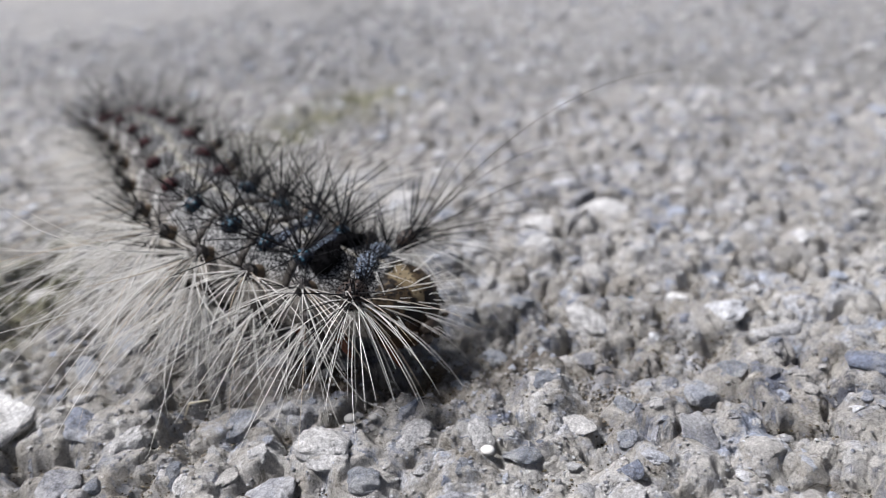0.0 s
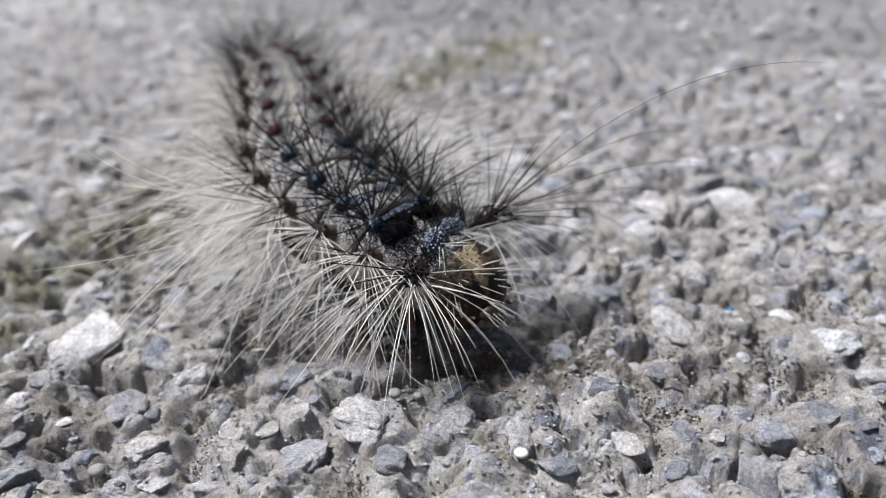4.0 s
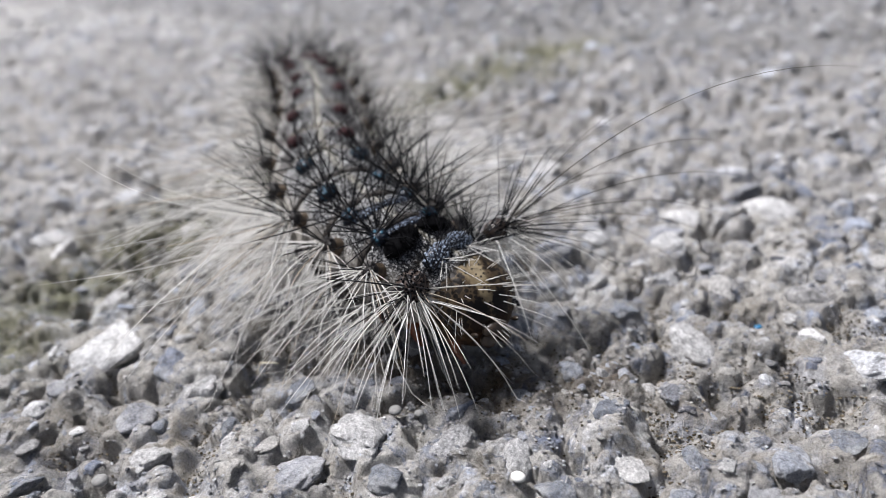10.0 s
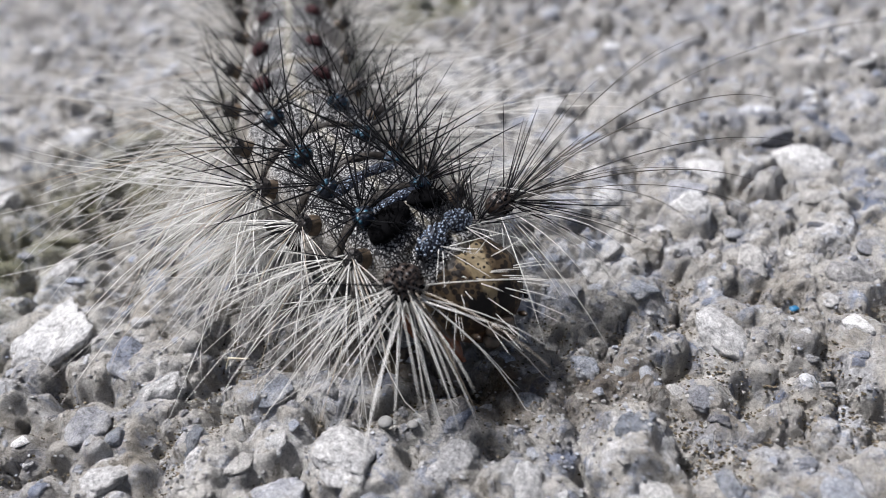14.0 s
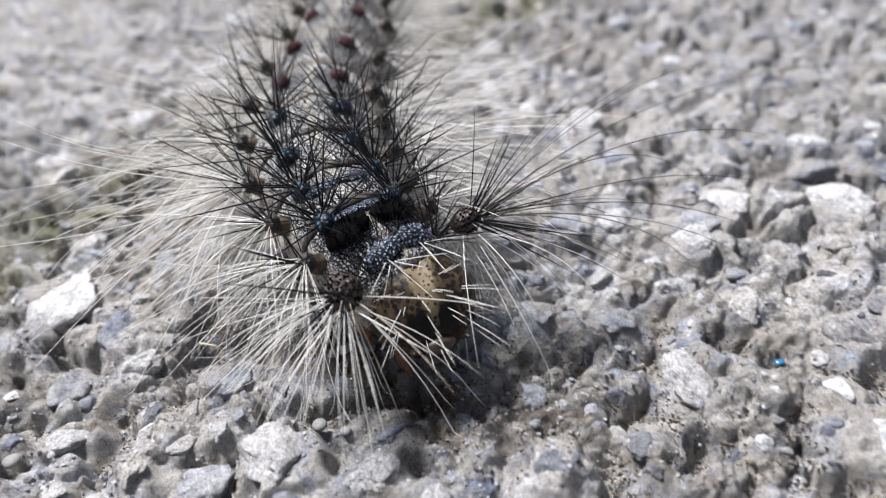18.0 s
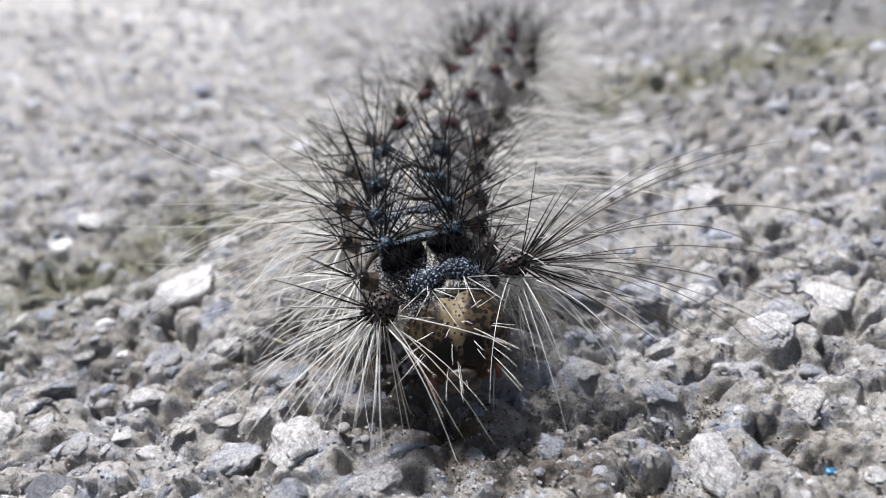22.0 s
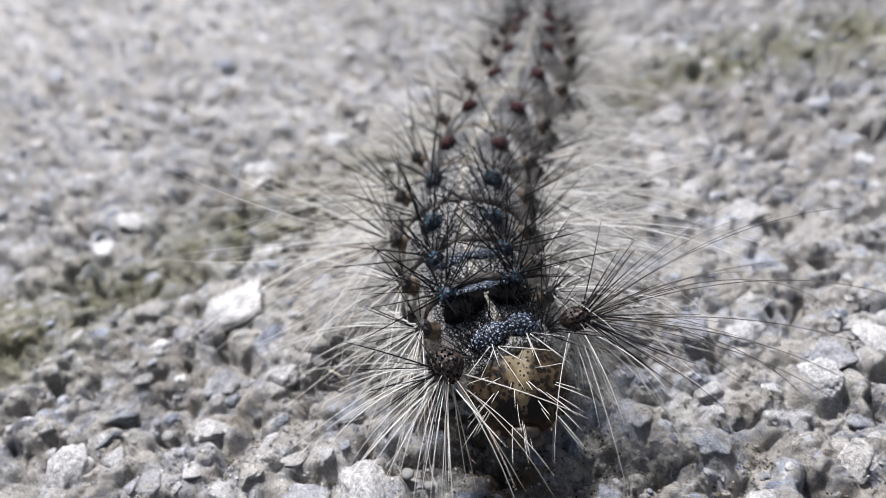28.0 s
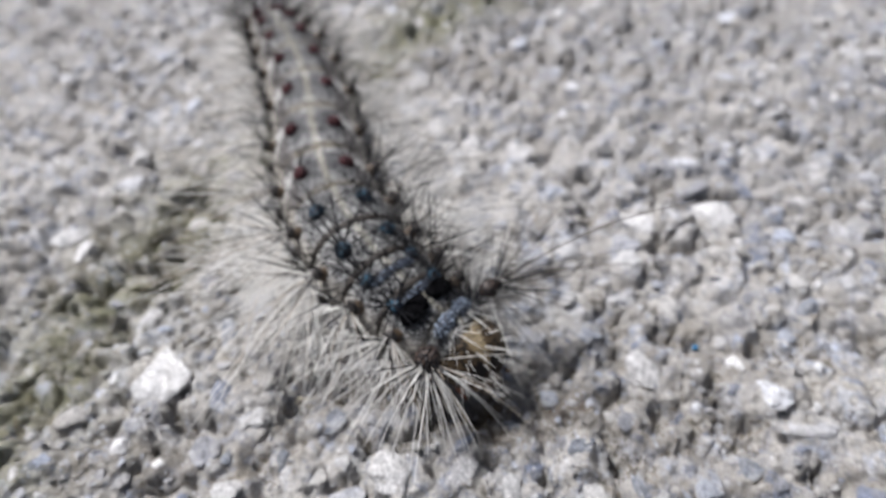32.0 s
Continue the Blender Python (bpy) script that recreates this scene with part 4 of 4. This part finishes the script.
def build_collar(rng, seg):
    """The first ring's plates and its two great warts with their whiskers."""
    for side in (-1, 1):
        p, n, fwd = skin_point(1.24, side * 20)
        n = n * 0.9 + fwd * 0.45
        n /= np.linalg.norm(n)
        side_ax = np.cross(n, fwd)
        side_ax /= np.linalg.norm(side_ax)
        blob("shield_plate", p + np.array([0, 0, 0.2]), [side_ax, np.cross(side_ax, n), n], (0.98, 0.54, 0.42), MAT_SHIELD, seg, "blue-black plate with pale granules", seed=side)
        studs("granule_crust", p + np.array([0, 0, 0.2]), [side_ax, np.cross(side_ax, n), n], (0.98, 0.54, 0.42), 62, 0.062, MAT_GRANULE, seg, "pale blue-grey granules on the plate", 40 + side)
        tuft(rng, seg, p, n + np.array([0, 0, 0.5]), 24, (0.8, 1.7), (0.016, 0.026), 70, MAT_HAIR_BLACK, base=0.6, wild=0.02, droop=0.0, label="short black fringe", steps=4)
        tuft(rng, seg, p + fwd * 0.4, fwd * 0.9 + np.array([0, 0, -0.25]), 9, (1.6, 3.4), (0.020, 0.030), 55, MAT_HAIR_WHITE, base=0.3, wild=0.03, droop=0.05, label="pale hairs over the head", steps=5)
        p, n, fwd = skin_point(1.15, side * 44)
        tuft(rng, seg, p, n + np.array([0, 0, 0.2]), 26, (1.0, 2.4) if side < 0 else (1.8, 4.4), (0.020, 0.032) if side < 0 else (0.026, 0.040), 70, MAT_HAIR_BLACK, base=0.45, wild=0.02, droop=0.0, label="black neck bristles", steps=4)
        for angle, dt in ((9, 0.42), (30, 0.40), (52, 0.30)):
            p, n, fwd = skin_point(1.0 + dt, side * angle)
            tuft(rng, seg, p, n + fwd * 0.1, 11, (0.9, 2.2), (0.018, 0.030), 70, MAT_HAIR_BLACK, base=0.4, wild=0.02, droop=0.0, label="black neck bristles", steps=4)
        # great wart at the side of the neck
        c, fwd, left, w, h = ring_frame(1.0)
        q = c + left * side * (3.6 if side > 0 else 3.45) + np.array([0, 0, 1.95]) - fwd * 0.15
        out = left * side * 0.78 + fwd * 0.52 + np.array([0, 0, 0.18])
        out /= np.linalg.norm(out)
        blob("great_wart", q, skin_axes(out, np.array([0, 0, 1.0])), (0.84, 0.82, 0.9) if side < 0 else (0.62, 0.6, 0.75), MAT_WART, seg, "brown wart pitted with black", seed=4 + side)
        size = (0.84, 0.82, 0.9) if side < 0 else (0.62, 0.6, 0.75)
        studs("bead_crust", q, skin_axes(out, np.array([0, 0, 1.0])), size, 90, 0.066, MAT_VELVET, seg, "black beads at the hair roots", 50 + side)
        tip = q + out * 0.35
        shaded = side > 0
        tuft(rng, seg, tip, out + np.array([0, 0, 0.2]), 28 if shaded else 17, (2.4, 6.0) if shaded else (2.0, 4.8), (0.026, 0.040), 60, MAT_HAIR_BLACK, base=0.5, droop=0.006, wild=0.02, label="black whiskers")
        # darker hair colour carries the shade on this cheek's long whiskers
        tuft(rng, seg, tip, out + left * side * 0.35 + np.array([0, 0, 0.06]), 15 if shaded else 7, (6.0, 15.0) if shaded else (3.5, 7.0), (0.0164, 0.0258), 42, MAT_HAIR_SHADED if shaded else MAT_HAIR_WHITE, base=0.5, droop=0.085, wild=0.02, label="very long whiskers", steps=12)
        tuft(rng, seg, q - np.array([0, 0, 0.3]), out * 0.68 + fwd * (0.4 if shaded else 0.26) + np.array([0, 0, -0.75]), 22 if shaded else 38, (4.2, 8.2), (0.021, 0.034), 80, MAT_HAIR_WHITE, base=0.62, droop=0.16, wild=0.03, label="fan of cream whiskers", fall=0.12)


def build_far_whiskers():
    """A few hairs far longer than the rest, on the animal's left cheek."""
    rng = np.random.default_rng(77)
    c, fwd, left, w, h = ring_frame(1.0)
    for way, size in (((0.80, 0.13, 0.80), 20.0), ((0.70, 0.35, 0.50), 14.5), ((0.55, 0.75, 0.30), 15.0), ((0.85, 0.30, 0.22), 12.5)):
        verts, faces = [], []
        hair(verts, faces, c + left * 3.9 + np.array([0, 0, 2.0]), np.array(way), size, 0.034, 0.085, rng.normal(0, 0.008, 3), steps=18)
        mesh_object("whisker", [local(v) for v in verts], faces, MAT_HAIR_SHADED, caterpillar, "very long single dark hair")


def build_leg(i, side):
    c, fwd, left, w, h = ring_frame(i + 0.9)
    pts = [c + left * side * 1.2 + np.array([0, 0, -h * 0.7]), c + left * side * 1.9 + fwd * 0.4 + np.array([0, 0, -h * 1.0]), c + left * side * 1.7 + fwd * 1.0 + np.array([0, 0, -c[2] + 0.35])]
    verts, faces = [], []
    n, sides = 9, 10
    for k in range(n):
        s = k / (n - 1)
        p = pts[0] * (1 - s) ** 2 + pts[1] * 2 * s * (1 - s) + pts[2] * s * s
        r = 0.52 * (1 - 0.78 * s) * (1 + 0.14 * math.cos(s * 18))
        for j in range(sides):
            a = 2 * math.pi * j / sides
            verts.append(local(p + fwd * r * math.cos(a) + left * r * math.sin(a)))
    for k in range(n - 1):
        for j in range(sides):
            a, b = k * sides + j, k * sides + (j + 1) % sides
            faces.append((a, b, b + sides, a + sides))
    mesh_object("leg", verts, faces, MAT_LEG, caterpillar, "jointed amber-brown leg")


def build_proleg(i, side):
    c, fwd, left, w, h = ring_frame(i + 0.95)
    verts, faces = [], []
    n, sides = 8, 14
    for k in range(n):
        s = k / (n - 1)
        p = c + left * side * (1.3 + 0.35 * s) + np.array([0, 0, -h * 0.6 * (1 - s) + (0.15 - c[2]) * s])
        r = 0.95 - 0.3 * s + (0.22 if s > 0.85 else 0) + 0.05 * math.cos(s * 20)
        for j in range(sides):
            a = 2 * math.pi * j / sides
            verts.append(local(p + fwd * r * math.cos(a) + left * r * math.sin(a)))
    for k in range(n - 1):
        for j in range(sides):
            a, b = k * sides + j, k * sides + (j + 1) % sides
            faces.append((a, b, b + sides, a + sides))
    faces.append(tuple(range((n - 1) * sides, n * sides)))
    mesh_object("proleg", verts, faces, MAT_PROLEG, caterpillar, "stubby fleshy proleg")


def build_head():
    rng = np.random.default_rng(3)
    c, fwd, left, w, h = ring_frame(1.0)
    turn = Matrix.Rotation(radians(-20), 3, "Z")
    fwd, left = np.array(turn @ Vector(fwd)), np.array(turn @ Vector(left))
    center = np.array([-3.75, 34.6, 3.3])
    up = np.array([0, 0, 1.0]) * 0.86 - fwd * 0.5
    up /= np.linalg.norm(up)
    face = fwd * 0.86 + np.array([0, 0, 1.0]) * 0.5
    face /= np.linalg.norm(face)
    v, f = ICO[4]
    verts, uvs = [], []
    for p in v:
        x, y, z = p
        cleft = 0.10 * math.exp(-(x / 0.13) ** 2) * max(0.0, z) + 0.05 * math.exp(-(x / 0.05) ** 2)
        taper = 1.0 - 0.22 * max(0.0, -z) ** 1.4
        q = np.array([x * 2.6 * taper, y * 2.1, z * 2.45]) * (1 - cleft)
        verts.append(local(center + left * q[0] + face * q[1] + up * q[2]))
        uvs.append((x, z))
    head = mesh_object("head", verts, f, MAT_HEAD, caterpillar, "tan head speckled with black")
    layer = head.data.uv_layers.new(name="face")
    for loop in head.data.loops:
        layer.data[loop.index].uv = uvs[loop.vertex_index]
    axes = [left, face, up]

    def at(x, y, z):
        return center + left * x + face * y + up * z

    blob("labrum", at(0, 1.75, -1.55), axes, (0.75, 0.4, 0.4), MAT_MOUTH, head, "dark upper lip")
    for side in (-1, 1):
        blob("mandible", at(side * 0.45, 1.5, -2.05), axes, (0.45, 0.4, 0.42), MAT_MOUTH, head, "dark jaw", seed=side)
        blob("antenna", at(side * 1.25, 1.75, -1.5), axes, (0.13, 0.40, 0.13), MAT_MOUTH, head, "short brown feeler")
        for k in range(5):
            a = radians(-10 + 38 * k)
            blob("eyelet", at(side * (1.75 + 0.22 * math.cos(a)), 1.38 - 0.12 * math.cos(a), -0.95 + 0.3 * math.sin(a)), axes, (0.11, 0.11, 0.11), MAT_EYE, head, level=2, wobble=0)
    verts, faces = [], []
    for k in range(34):
        x, z = rng.uniform(-0.85, 0.85), rng.uniform(-0.6, 0.85)
        if x * x + z * z > 0.85:
            continue
        y = math.sqrt(1 - x * x - z * z)
        d = left * x + face * (y + 0.3) + up * (z - 0.3)
        hair(verts, faces, at(x * 2.6, y * 2.1, z * 2.45), d, rng.uniform(1.0, 2.6), 0.016, 0.05, rng.normal(0, 0.03, 3), steps=5)
    mesh_object("face_hairs", [local(q) for q in verts], faces, MAT_HAIR_WHITE, head, "sparse pale face hairs")


build_caterpillar()
build_head()
build_far_whiskers()

# ---- loose things on the concrete ----


def loose(name, x, y, r, flat, material, label, category, seed):
    rng = np.random.default_rng(seed)
    p, f = ICO[3] if name == "pebble" else stone_shape(rng, 3)
    p = p / np.abs(p).max() * np.array([1, rng.uniform(0.8, 1.0), flat])
    me = array_mesh(name, p * r * MM, f, material)
    ob = tagged(new(name, me), label, category)
    ob.location = (x * MM, y * MM, (float(max(ground_at(x + a * r, y + b * r) for a in (-1, 0, 1) for b in (-1, 0, 1))) + r * flat * 0.75) * MM)
    return ob


MAT_PEBBLE = plain("white_pebble", (0.58, 0.565, 0.535), 0.5, 0.4, 4.0, 0.1, 0.02)
MAT_CHIP = plain("blue_glass_chip", (0.02, 0.11, 0.22), 0.2, 0.6, 3.0, 0.3, 0.01)
loose("pebble", 0.65, 26.5, 0.34, 0.55, MAT_PEBBLE, "tiny white pebble lying on the rough concrete", "pebble", 1)
MAT_GREY_PEBBLE = plain("grey_pebble", (0.19, 0.187, 0.18), 0.6, 0.3, 3.0, 0.25, 0.05)
for k, (px, py, pr) in enumerate(((-6.2, 28.9, 0.34), (-5.1, 29.3, 0.26), (-18.7, 21.7, 0.4))):
    loose("pebble", px, py, pr, 0.6, MAT_GREY_PEBBLE, "small round grey pebble on the concrete" if k < 2 else "larger smooth grey pebble on the concrete", "pebble", 5 + k)
loose("glass_chip", 11.3, 42.1, 0.27, 0.5, MAT_CHIP, "bright blue chip in a small concrete pit", "chip", 2)

MAT_STRAW = plain("dry_straw", (0.62, 0.56, 0.42), 0.55, 0.3, 4.0, 0.2)


def build_straw():
    """A dry fibre lying across two stones."""
    a, b = np.array([-15.4, 30.5]), np.array([-11.9, 31.1])
    top = max(float(ground_at(*(a + (b - a) * k / 12))) for k in range(13)) + 0.1
    verts, faces = [], []
    way = np.array([b[0] - a[0], b[1] - a[1], 0.25])
    hair(verts, faces, np.array([a[0], a[1], top]), way, float(np.linalg.norm(b - a)), 0.06, 0.03, np.array([0.02, -0.04, 0.0]), sides=6, steps=10)
    tagged(mesh_object("straw_fibre", [np.asarray(v) * MM for v in verts], faces, MAT_STRAW), "pale dry straw fibre lying on the stones", "straw")


build_straw()
build_crumbs()
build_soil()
build_stones()
